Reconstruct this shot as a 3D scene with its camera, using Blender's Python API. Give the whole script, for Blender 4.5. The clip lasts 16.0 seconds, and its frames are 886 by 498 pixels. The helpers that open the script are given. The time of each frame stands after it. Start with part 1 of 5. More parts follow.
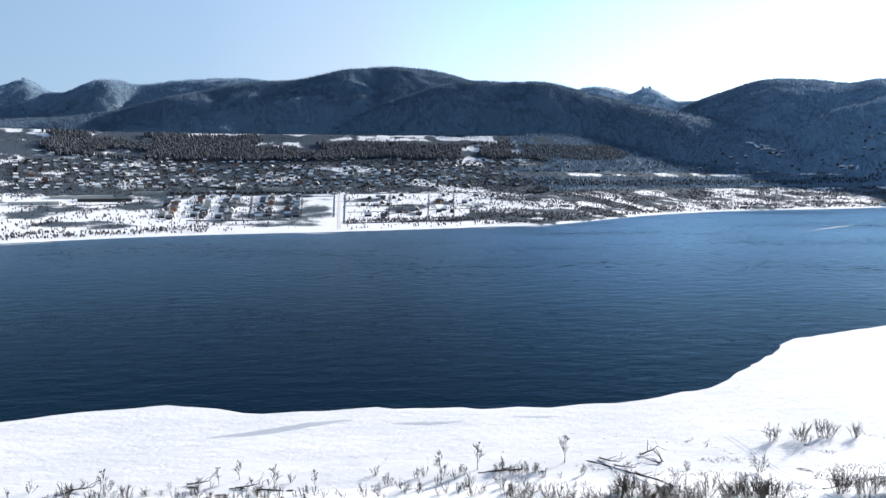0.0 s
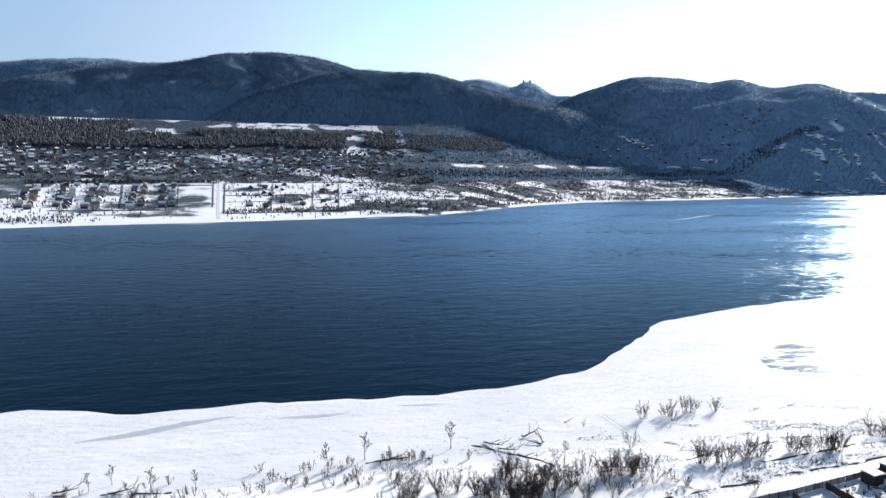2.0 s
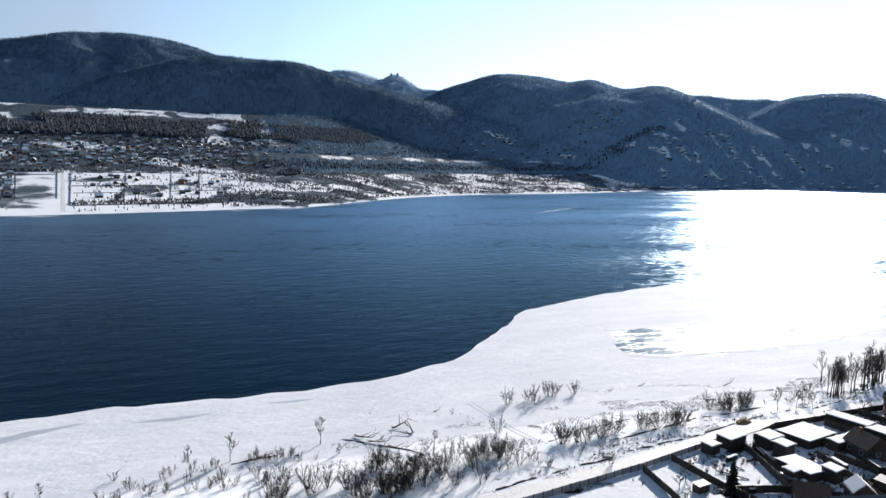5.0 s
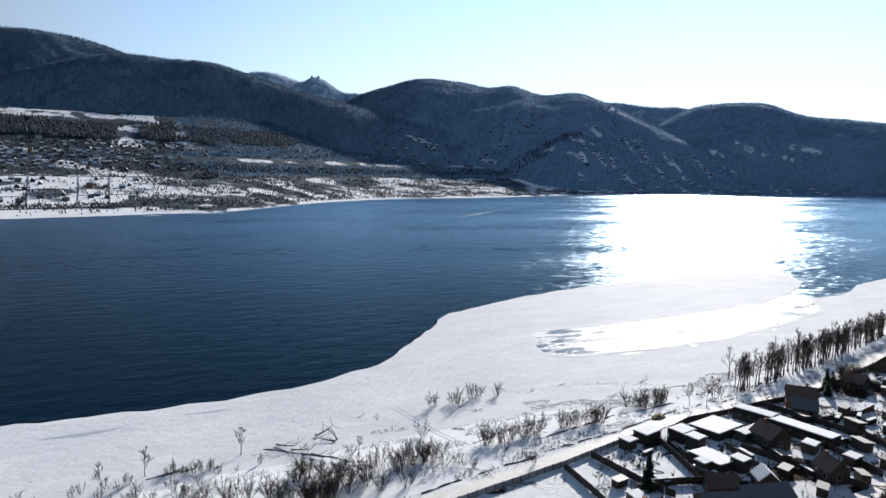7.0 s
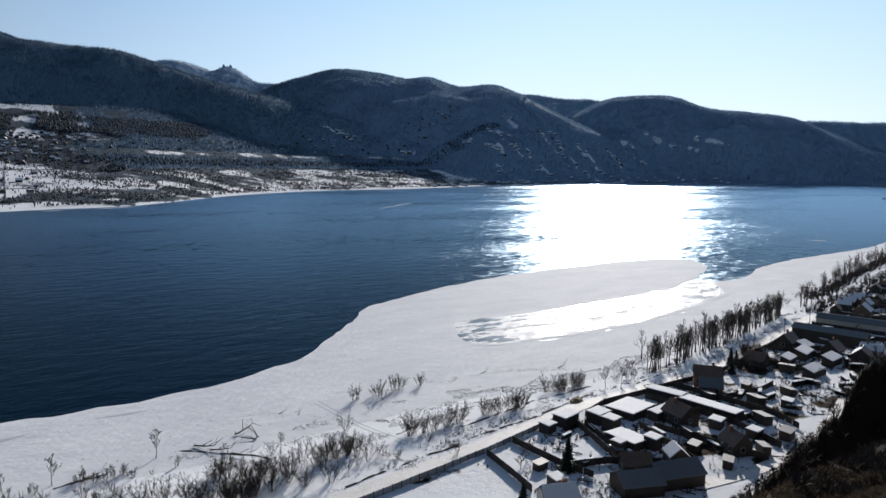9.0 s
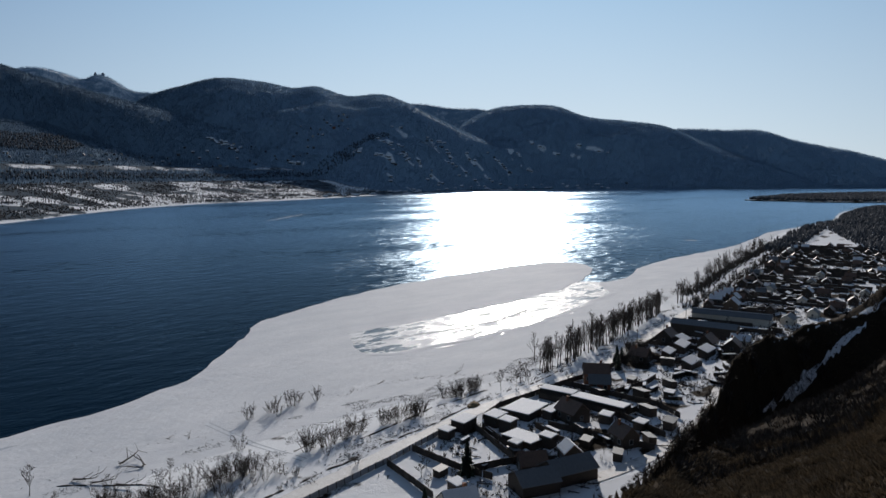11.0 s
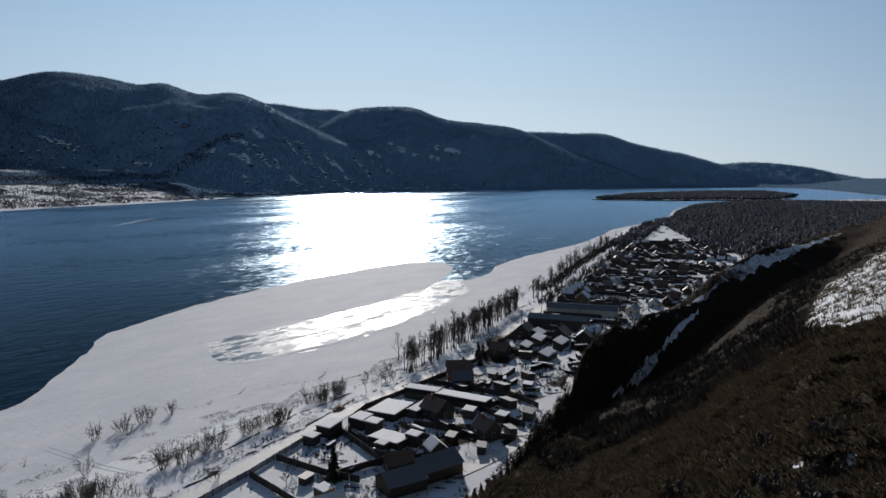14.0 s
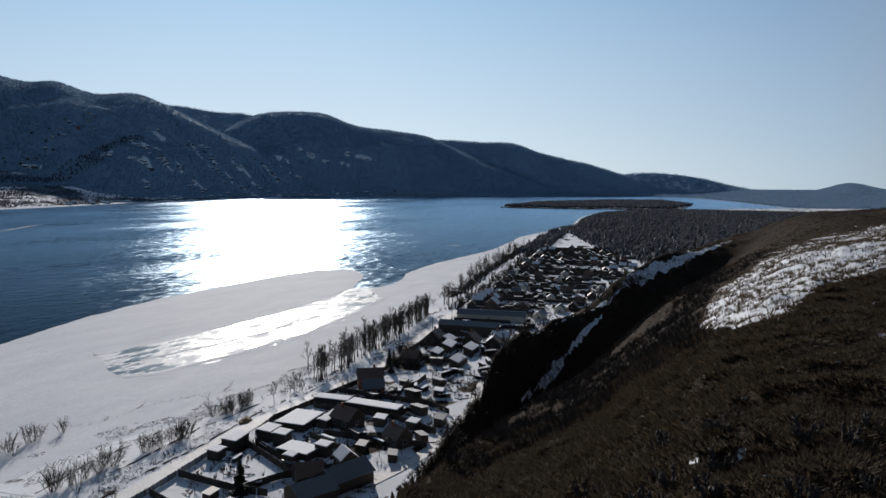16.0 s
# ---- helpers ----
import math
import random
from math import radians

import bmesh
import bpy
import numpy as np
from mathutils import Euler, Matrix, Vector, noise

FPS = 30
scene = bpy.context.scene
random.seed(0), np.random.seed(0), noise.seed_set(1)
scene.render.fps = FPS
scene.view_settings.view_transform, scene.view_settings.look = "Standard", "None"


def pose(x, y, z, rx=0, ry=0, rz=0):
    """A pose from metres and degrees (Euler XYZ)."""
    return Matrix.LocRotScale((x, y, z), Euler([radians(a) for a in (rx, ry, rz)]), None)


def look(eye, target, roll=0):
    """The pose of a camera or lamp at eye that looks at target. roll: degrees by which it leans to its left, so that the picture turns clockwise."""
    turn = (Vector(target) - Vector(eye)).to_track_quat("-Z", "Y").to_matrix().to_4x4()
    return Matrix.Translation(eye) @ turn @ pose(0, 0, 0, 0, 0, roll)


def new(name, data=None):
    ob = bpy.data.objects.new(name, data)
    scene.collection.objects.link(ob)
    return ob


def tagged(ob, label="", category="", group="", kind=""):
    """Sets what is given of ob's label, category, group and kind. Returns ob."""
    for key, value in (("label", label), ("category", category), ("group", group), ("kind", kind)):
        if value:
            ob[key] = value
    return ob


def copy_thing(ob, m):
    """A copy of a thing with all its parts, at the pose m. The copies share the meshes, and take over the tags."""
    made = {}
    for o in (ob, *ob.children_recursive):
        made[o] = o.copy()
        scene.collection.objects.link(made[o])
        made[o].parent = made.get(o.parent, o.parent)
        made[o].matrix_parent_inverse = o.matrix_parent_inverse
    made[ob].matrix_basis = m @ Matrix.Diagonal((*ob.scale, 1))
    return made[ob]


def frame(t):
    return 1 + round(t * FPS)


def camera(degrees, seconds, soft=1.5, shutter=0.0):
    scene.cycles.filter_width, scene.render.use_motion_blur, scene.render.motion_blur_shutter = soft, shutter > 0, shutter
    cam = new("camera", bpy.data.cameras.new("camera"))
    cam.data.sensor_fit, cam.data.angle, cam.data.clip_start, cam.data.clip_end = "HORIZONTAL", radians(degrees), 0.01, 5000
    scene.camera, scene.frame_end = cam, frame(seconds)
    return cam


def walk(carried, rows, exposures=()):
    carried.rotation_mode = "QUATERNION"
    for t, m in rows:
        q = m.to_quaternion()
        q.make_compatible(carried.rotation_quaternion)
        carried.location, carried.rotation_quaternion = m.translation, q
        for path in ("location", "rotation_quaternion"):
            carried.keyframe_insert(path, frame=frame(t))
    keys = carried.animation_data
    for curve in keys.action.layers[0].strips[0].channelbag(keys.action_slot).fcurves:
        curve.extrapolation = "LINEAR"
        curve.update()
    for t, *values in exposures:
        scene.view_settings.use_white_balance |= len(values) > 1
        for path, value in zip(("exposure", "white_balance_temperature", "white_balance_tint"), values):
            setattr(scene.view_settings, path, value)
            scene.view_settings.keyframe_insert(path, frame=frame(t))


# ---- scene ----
cam = camera(64.13, 16.0, soft=1.5)
EYE, TILT, LEAN = 70.0, -5.2, 0.4
# seconds, yaw, pitch, roll of a camera that turns on one spot on the hilltop
ROWS = [
    (0.0, 0.00, 0.00, 0.00),
    (0.5, -2.63, -0.15, -0.19),
    (1.0, -5.29, -0.57, -0.04),
    (1.5, -7.60, -0.80, 0.14),
    (2.0, -9.24, -0.82, 0.35),
    (2.5, -10.82, -1.20, 0.83),
    (3.0, -12.81, -1.52, 1.21),
    (3.5, -14.61, -1.64, 1.41),
    (4.0, -16.30, -1.58, 0.94),
    (4.5, -17.88, -1.55, 0.66),
    (5.0, -19.83, -1.50, 0.56),
    (5.2, -20.72, -1.50, 0.58),
    (7.3, -26.69, -1.44, 1.02),
    (7.5, -27.10, -1.85, 1.06),
    (8.0, -28.18, -2.07, 1.26),
    (8.5, -30.02, -2.00, 1.39),
    (9.0, -32.53, -2.10, 1.71),
    (9.2, -33.53, -1.93, 1.85),
    (11.3, -42.37, -1.77, 3.45),
    (11.5, -43.15, -1.77, 3.56),
    (12.0, -45.11, -1.68, 3.66),
    (12.5, -46.75, -1.61, 3.84),
    (13.0, -48.65, -1.75, 4.36),
    (13.5, -50.40, -1.95, 4.48),
    (14.0, -52.42, -2.35, 4.17),
    (14.5, -54.11, -2.51, 4.57),
    (15.0, -55.94, -2.49, 4.64),
    (15.5, -57.72, -2.46, 4.66),
    (16.0, -59.64, -2.29, 3.93),
]
EXPOSURES = [(0.0, 1.2, 6350, 12), (5.0, 0.83, 6350, 12), (9.0, 0.2, 6350, 12), (11.5, -0.34, 6350, 12), (13.0, -0.36, 6350, 12), (16.0, -0.2, 6350, 12)]
walk(cam, [(t, pose(0, 0, EYE, TILT, LEAN, 0) @ pose(0, 0, 0, 90 + pitch, roll, yaw)) for t, yaw, pitch, roll in ROWS], EXPOSURES)

# ---- light: low sun over the river and a clear winter sky ----
SUN_AZ, SUN_EL = 46.0, 20.0          # degrees east of the y axis, above the horizon
world = bpy.data.worlds.new("clear_sky")
scene.world = world
world.use_nodes = True
wn = world.node_tree.nodes
sky = wn.new("ShaderNodeTexSky")
sky.sky_type, sky.sun_disc = "NISHITA", False
sky.sun_elevation, sky.sun_rotation = radians(SUN_EL), radians(SUN_AZ)
sky.altitude, sky.air_density, sky.dust_density, sky.ozone_density = 1500, 1.0, 0.6, 1.5
wn["Background"].inputs["Strength"].default_value = 0.103
# a thin cold haze over the whole sky, brightest towards the sun and paler low down
sx, sy = math.sin(radians(SUN_AZ)), math.cos(radians(SUN_AZ))
where, split, toward, low, high, pale, veil = (wn.new(k) for k in ("ShaderNodeTexCoord", "ShaderNodeSeparateXYZ", "ShaderNodeVectorMath", "ShaderNodeValToRGB", "ShaderNodeValToRGB", "ShaderNodeMix", "ShaderNodeMix"))
toward.operation, toward.inputs[1].default_value = "DOT_PRODUCT", (sx, sy, 0)
for r_node, ends in ((low, ((0.10, (1.7, 2.5, 3.3)), (0.42, (2.2, 3.0, 3.8)), (0.60, (3.3, 3.9, 4.5)), (0.74, (5.0, 6.5, 7.6)), (0.98, (8.2, 9.6, 10.2)))), (high, ((0.10, (1.3, 2.1, 3.0)), (0.42, (1.8, 2.7, 3.8)), (0.60, (2.4, 3.3, 4.4)), (0.76, (2.5, 4.2, 6.5)), (0.98, (4.3, 7.0, 9.6))))):
    for at, _ in ends[1:-1]:
        r_node.color_ramp.elements.new(at)
    for e, (at, c) in zip(r_node.color_ramp.elements, ends):
        e.position, e.color = at, (*c, 1)
pale.data_type = veil.data_type = "RGBA"
climb = wn.new("ShaderNodeMapRange")
deep = wn.new("ShaderNodeMix")                # thin dry air: a deep, dark zenith
deep.data_type, deep.blend_type, deep.inputs[0].default_value, deep.inputs[7].default_value = "RGBA", "MULTIPLY", 1.0, (0.55, 0.5, 0.5, 1)
climb.inputs[1].default_value, climb.inputs[2].default_value = 0.0, 0.28
thin = wn.new("ShaderNodeMapRange")           # the veil thins out overhead
for k, v in enumerate((0.30, 0.75, 0.88, 0.10)):
    thin.inputs[k + 1].default_value = v
for a, b in ((where.outputs["Generated"], split.inputs[0]), (where.outputs["Generated"], toward.inputs[0]), (toward.outputs["Value"], low.inputs[0]), (toward.outputs["Value"], high.inputs[0]), (split.outputs[2], climb.inputs[0]),
             (climb.outputs[0], pale.inputs[0]), (split.outputs[2], thin.inputs[0]), (thin.outputs[0], veil.inputs[0]), (low.outputs[0], pale.inputs[6]), (high.outputs[0], pale.inputs[7]), (sky.outputs[0], deep.inputs[6]), (deep.outputs[2], veil.inputs[6]), (pale.outputs[2], veil.inputs[7]), (veil.outputs[2], wn["Background"].inputs["Color"])):
    world.node_tree.links.new(a, b)
sun = new("sun", bpy.data.lights.new("sun", "SUN"))
sun.data.energy, sun.data.angle, sun.data.color = 4.4, radians(0.5), (1.0, 0.93, 0.84)
sun.matrix_world = look((0, 0, 900), (-sx * math.cos(radians(SUN_EL)), -sy * math.cos(radians(SUN_EL)), 900 - math.sin(radians(SUN_EL))))

# ---- materials ----
def nodes_of(name):
    m = bpy.data.materials.new(name)
    m.use_nodes = True
    t = m.node_tree
    return m, t, t.nodes["Principled BSDF"]


def node(t, kind, **values):
    n = t.nodes.new(kind)
    for k, v in values.items():
        n.inputs[k.replace("_", " ")].default_value = v
    return n


def noise_node(t, scale, detail=4.0, rough=0.6, coords="Object", stretch=(1, 1, 1), turn=(0, 0, 0)):
    co = t.nodes.new("ShaderNodeTexCoord")
    mp = t.nodes.new("ShaderNodeMapping")
    mp.inputs["Scale"].default_value, mp.inputs["Rotation"].default_value = stretch, turn
    t.links.new(co.outputs[coords], mp.inputs["Vector"])
    n = node(t, "ShaderNodeTexNoise", Scale=scale, Detail=detail, Roughness=rough)
    t.links.new(mp.outputs[0], n.inputs["Vector"])
    return n


def ramp(t, fac, lo, hi, c1=(0, 0, 0), c2=(1, 1, 1)):
    r = t.nodes.new("ShaderNodeValToRGB")
    r.color_ramp.elements[0].position, r.color_ramp.elements[1].position = lo, hi
    r.color_ramp.elements[0].color, r.color_ramp.elements[1].color = (*c1, 1), (*c2, 1)
    t.links.new(fac, r.inputs[0])
    return r.outputs[0]


def mix(t, fac, a, b, kind="MIX"):
    m = t.nodes.new("ShaderNodeMix")
    m.data_type, m.blend_type = "RGBA", kind
    for sock, v in ((m.inputs[0], fac), (m.inputs[6], a), (m.inputs[7], b)):
        if isinstance(v, (int, float)):
            sock.default_value = v
        elif isinstance(v, tuple):
            sock.default_value = (*v, 1)
        else:
            t.links.new(v, sock)
    return m.outputs[2]


def maths(t, op, a, b=None):
    m = t.nodes.new("ShaderNodeMath")
    m.operation = op
    for sock, v in zip(m.inputs, (a, b)):
        if v is None:
            continue
        if isinstance(v, (int, float)):
            sock.default_value = v
        else:
            t.links.new(v, sock)
    return m.outputs[0]


def bump(t, bsdf, height, strength, distance, chain=None):
    b = node(t, "ShaderNodeBump", Strength=strength, Distance=distance)
    t.links.new(height, b.inputs["Height"])
    if chain is not None:
        t.links.new(chain, b.inputs["Normal"])
    t.links.new(b.outputs[0], bsdf.inputs["Normal"])
    return b.outputs[0]


def attribute(t, name):
    a = t.nodes.new("ShaderNodeAttribute")
    a.attribute_name = name
    return a.outputs["Fac"]


def grained(name, c1, c2, scale, rough=0.8, fine=None, relief=0.0, stretch=(1, 1, 1), metal=0.0, vary=0.0):
    """A surface between two colours at one coarse and one fine scale, with relief and, for repeats, a shift of tone."""
    m, t, b = nodes_of(name)
    n = noise_node(t, scale, stretch=stretch)
    f = noise_node(t, fine or scale * 9, 3.0, 0.7, stretch=stretch)
    col = mix(t, ramp(t, n.outputs[0], 0.32, 0.68), c1, c2)
    col = mix(t, 0.5, col, mix(t, ramp(t, f.outputs[0], 0.3, 0.7), tuple(0.7 * v for v in c1), tuple(min(1, 1.25 * v) for v in c2)))
    if vary:
        o = t.nodes.new("ShaderNodeObjectInfo")
        hsv = node(t, "ShaderNodeHueSaturation")
        t.links.new(maths(t, "ADD", maths(t, "MULTIPLY", o.outputs["Random"], vary), 1 - vary / 2), hsv.inputs["Value"])
        t.links.new(col, hsv.inputs["Color"])
        col = hsv.outputs[0]
    t.links.new(col, b.inputs["Base Color"])
    b.inputs["Roughness"].default_value, b.inputs["Metallic"].default_value = rough, metal
    if relief:
        bump(t, b, f.outputs[0], 0.6, relief)
    return m


def snow_colour(t):
    n = noise_node(t, 0.045, 5.0, 0.6)
    return mix(t, ramp(t, n.outputs[0], 0.35, 0.7), (0.78, 0.80, 0.83), (0.86, 0.87, 0.88))


def make_ground():
    m, t, b = nodes_of("ground_snow_and_dry_grass")
    cover, wood = attribute(t, "snow"), attribute(t, "wood")
    big, small, tiny = noise_node(t, 0.02, 6.0, 0.65), noise_node(t, 0.5, 5.0, 0.7), noise_node(t, 3.5, 4.0, 0.7)
    grass = mix(t, ramp(t, small.outputs[0], 0.3, 0.7), (0.016, 0.011, 0.008), (0.038, 0.027, 0.018))
    grass = mix(t, ramp(t, tiny.outputs[0], 0.45, 0.7), grass, (0.042, 0.030, 0.019))
    # forest floor: the blue of haze put into both colours, the second paler
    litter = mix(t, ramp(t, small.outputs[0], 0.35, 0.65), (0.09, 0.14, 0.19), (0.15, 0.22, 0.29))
    hazy_floor = mix(t, ramp(t, small.outputs[0], 0.35, 0.65), (0.19, 0.28, 0.37), (0.27, 0.385, 0.50))
    bare = mix(t, wood, grass, mix(t, attribute(t, "haze_share"), litter, hazy_floor))
    # snow lies where its cover beats the unevenness of the ground
    rugged = maths(t, "ADD", maths(t, "MULTIPLY", big.outputs[0], 0.45), maths(t, "ADD", maths(t, "MULTIPLY", small.outputs[0], 0.35), maths(t, "MULTIPLY", tiny.outputs[0], 0.2)))
    mask = ramp(t, maths(t, "SUBTRACT", maths(t, "ADD", cover, 1.0), rugged), 0.46, 0.54)
    col = mix(t, mask, bare, snow_colour(t))
    t.links.new(col, b.inputs["Base Color"])
    b.inputs["Roughness"].default_value = 0.85
    b.inputs["Specular IOR Level"].default_value = 0.02
    c = bump(t, b, small.outputs[0], 0.5, 0.6)
    bump(t, b, tiny.outputs[0], 0.4, 0.06, c)
    return m


def make_water():
    m, t, b = nodes_of("cold_river_water")
    b.inputs["Base Color"].default_value = (0.0003, 0.0085, 0.020, 1)
    b.inputs["Roughness"].default_value, b.inputs["Specular IOR Level"].default_value = 0.6, 0.0
    gloss = t.nodes.new("ShaderNodeBsdfGlossy")
    gloss.inputs["Color"].default_value = (0.66, 0.84, 1.0, 1)
    gloss.distribution = "BECKMANN"
    face = node(t, "ShaderNodeFresnel", IOR=1.064)
    both = t.nodes.new("ShaderNodeMixShader")
    turn = (0, 0, radians(-44))
    gust = noise_node(t, 0.0055, 6.0, 0.62, stretch=(0.40, 1.0, 1.0), turn=turn)
    streak = noise_node(t, 0.035, 5.0, 0.65, stretch=(0.30, 1.0, 1.0), turn=turn)
    chop = noise_node(t, 0.13, 4.0, 0.7, stretch=(0.7, 1.0, 1.0), turn=turn)
    wave = noise_node(t, 0.11, 3.0, 0.6, stretch=(0.5, 1.0, 1.0), turn=turn)
    ripple = noise_node(t, 0.4, 4.0, 0.75, stretch=(0.5, 1.0, 1.0), turn=turn)
    # wind roughens the water in broad gusts, in streaks and wave by wave
    calm = maths(t, "ADD", maths(t, "MULTIPLY", gust.outputs[0], 0.30), maths(t, "ADD", maths(t, "MULTIPLY", streak.outputs[0], 0.20), maths(t, "MULTIPLY", chop.outputs[0], 0.50)))
    t.links.new(ramp(t, calm, 0.42, 0.58, (0.27,) * 3, (0.45,) * 3), gloss.inputs["Roughness"])
    c = bump(t, b, wave.outputs[0], 0.9, 0.6)
    c = bump(t, b, ripple.outputs[0], 0.8, 0.22, c)
    for socket in (gloss.inputs["Normal"], face.inputs["Normal"]):
        t.links.new(c, socket)
    for a, z in ((face.outputs[0], both.inputs[0]), (b.outputs[0], both.inputs[1]), (gloss.outputs[0], both.inputs[2]), (both.outputs[0], t.nodes["Material Output"].inputs["Surface"])):
        t.links.new(a, z)
    return m


def make_ice():
    m, t, b = nodes_of("snow_covered_river_ice")
    drift, fine = noise_node(t, 0.03, 6.0, 0.65, stretch=(1, 2.4, 1)), noise_node(t, 0.6, 5.0, 0.7, stretch=(1, 2, 1))
    snow = mix(t, ramp(t, drift.outputs[0], 0.3, 0.72), (0.61, 0.635, 0.67), (0.78, 0.79, 0.81))
    snow = mix(t, ramp(t, fine.outputs[0], 0.56, 0.78), snow, (0.58, 0.60, 0.63))
    crust = noise_node(t, 0.16, 6.0, 0.7, stretch=(1, 1.8, 1))
    snow = mix(t, ramp(t, crust.outputs[0], 0.52, 0.72), snow, (0.66, 0.67, 0.69))
    t.links.new(snow, b.inputs["Base Color"])
    b.inputs["Roughness"].default_value = 0.8
    b.inputs["Specular IOR Level"].default_value = 0.06
    c = bump(t, b, crust.outputs[0], 0.5, 0.7)
    bump(t, b, fine.outputs[0], 0.3, 0.25, c)
    return m


def make_slush():
    m, t, b = nodes_of("wet_slush_ice")
    blot, fine = noise_node(t, 0.10, 7.0, 0.7, stretch=(0.55, 1.6, 1), turn=(0, 0, radians(-12))), noise_node(t, 0.5, 4.0, 0.7)
    melt = noise_node(t, 0.03, 3.0, 0.6)
    raised = ramp(t, blot.outputs[0], 0.48, 0.54)
    wet = mix(t, ramp(t, melt.outputs[0], 0.4, 0.6), (0.04, 0.065, 0.09), (0.16, 0.21, 0.25))
    t.links.new(mix(t, raised, wet, (0.66, 0.69, 0.72)), b.inputs["Base Color"])
    t.links.new(ramp(t, raised, 0.0, 1.0, (0.20,) * 3, (0.75,) * 3), b.inputs["Roughness"])
    b.inputs["Specular IOR Level"].default_value = 0.2
    c = bump(t, b, blot.outputs[0], 0.6, 0.5)
    bump(t, b, fine.outputs[0], 0.3, 0.15, c)
    return m


GROUND, WATER, ICE, SLUSH = make_ground(), make_water(), make_ice(), make_slush()
GREY_ICE = grained("bare_grey_ice", (0.33, 0.36, 0.39), (0.50, 0.52, 0.55), 0.4, 0.35)
ROAD = grained("packed_road_snow", (0.52, 0.50, 0.47), (0.76, 0.75, 0.74), 0.35, 0.75, relief=0.04)
SNOW = grained("roof_snow", (0.76, 0.79, 0.83), (0.86, 0.87, 0.89), 0.6, 0.8, relief=0.03)
BARK = grained("grey_brown_bark", (0.035, 0.028, 0.024), (0.085, 0.07, 0.06), 6.0, 0.9, vary=0.5)
TWIG = grained("bare_twigs", (0.026, 0.020, 0.017), (0.065, 0.052, 0.044), 3.0, 0.9, vary=0.4)
BIRCH = grained("pale_birch_bark", (0.30, 0.28, 0.26), (0.50, 0.48, 0.45), 4.0, 0.8, vary=0.3)
NEEDLES = grained("spruce_needles", (0.012, 0.022, 0.013), (0.035, 0.055, 0.03), 2.0, 0.8)
TIMBER = grained("weathered_dark_timber", (0.028, 0.022, 0.018), (0.088, 0.067, 0.052), 1.5, 0.85, stretch=(1, 1, 6), vary=0.6)
BRICK = grained("orange_brick", (0.17, 0.075, 0.045), (0.27, 0.125, 0.07), 2.0, 0.85, vary=0.2)
PLASTER = grained("pale_plaster", (0.42, 0.38, 0.32), (0.62, 0.58, 0.50), 1.0, 0.85, vary=0.4)
SHEET = grained("grey_corrugated_sheet", (0.10, 0.11, 0.12), (0.20, 0.21, 0.22), 1.0, 0.6, stretch=(6, 1, 1), vary=0.4)
RUST = grained("rusty_roof_metal", (0.10, 0.06, 0.045), (0.20, 0.12, 0.08), 1.2, 0.6, vary=0.4)
TRIM = grained("white_window_trim", (0.26, 0.26, 0.26), (0.40, 0.40, 0.39), 3.0, 0.6)
STONE = grained("grey_granite", (0.22, 0.24, 0.27), (0.34, 0.36, 0.39), 0.05, 0.9)
EARTH = grained("dark_bare_earth", (0.028, 0.022, 0.017), (0.10, 0.085, 0.07), 0.9, 0.95, relief=0.06)
PALE_STONE = grained("pale_weathered_stone", (0.16, 0.15, 0.135), (0.30, 0.28, 0.25), 6.0, 0.9)
WALL_SHEET = grained("grey_fence_sheet", (0.20, 0.215, 0.24), (0.31, 0.33, 0.36), 0.8, 0.7, vary=0.3)
HAY = grained("old_hay", (0.16, 0.11, 0.055), (0.30, 0.21, 0.11), 3.0, 0.9, relief=0.1)


def make_glass():
    m, t, b = nodes_of("window_glass")
    b.inputs["Base Color"].default_value, b.inputs["Roughness"].default_value = (0.02, 0.025, 0.03, 1), 0.06
    return m


def make_stuff(name, dark, light, rough=0.9, thin=0.0, grain=0.012):
    """Foliage or twigs whose tone changes from plant to plant."""
    m, t, b = nodes_of(name)
    g = t.nodes.new("ShaderNodeNewGeometry")
    n = noise_node(t, grain, 4.0, 0.6)
    k = maths(t, "ADD", maths(t, "MULTIPLY", g.outputs["Random Per Island"], 0.6), maths(t, "MULTIPLY", n.outputs[0], 0.4))
    t.links.new(ramp(t, k, 0.15, 0.85, dark, light), b.inputs["Base Color"])
    b.inputs["Roughness"].default_value = rough
    b.inputs["Specular IOR Level"].default_value = 0.1
    if thin:
        glow, both, out = t.nodes.new("ShaderNodeBsdfTranslucent"), t.nodes.new("ShaderNodeMixShader"), t.nodes["Material Output"]
        t.links.new(ramp(t, k, 0.15, 0.85, dark, light), glow.inputs["Color"])
        both.inputs[0].default_value = thin
        t.links.new(b.outputs[0], both.inputs[1])
        t.links.new(glow.outputs[0], both.inputs[2])
        t.links.new(both.outputs[0], out.inputs["Surface"])
    return m


GLASS = make_glass()
# the blue and paleness of distant haze are put into both forest colours
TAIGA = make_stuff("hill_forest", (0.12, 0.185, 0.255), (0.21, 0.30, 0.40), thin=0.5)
HAZE_PALED = make_stuff("haze_paled_far_forest", (0.30, 0.42, 0.54), (0.40, 0.54, 0.68), thin=0.5)
DARK_WOOD = make_stuff("dark_pine_belt", (0.050, 0.056, 0.066), (0.105, 0.115, 0.13))
BRUSH = make_stuff("bare_brush", (0.040, 0.043, 0.050), (0.115, 0.115, 0.12))
GRASS = make_stuff("dead_grass", (0.016, 0.012, 0.008), (0.155, 0.119, 0.079), thin=0.25, grain=0.9)

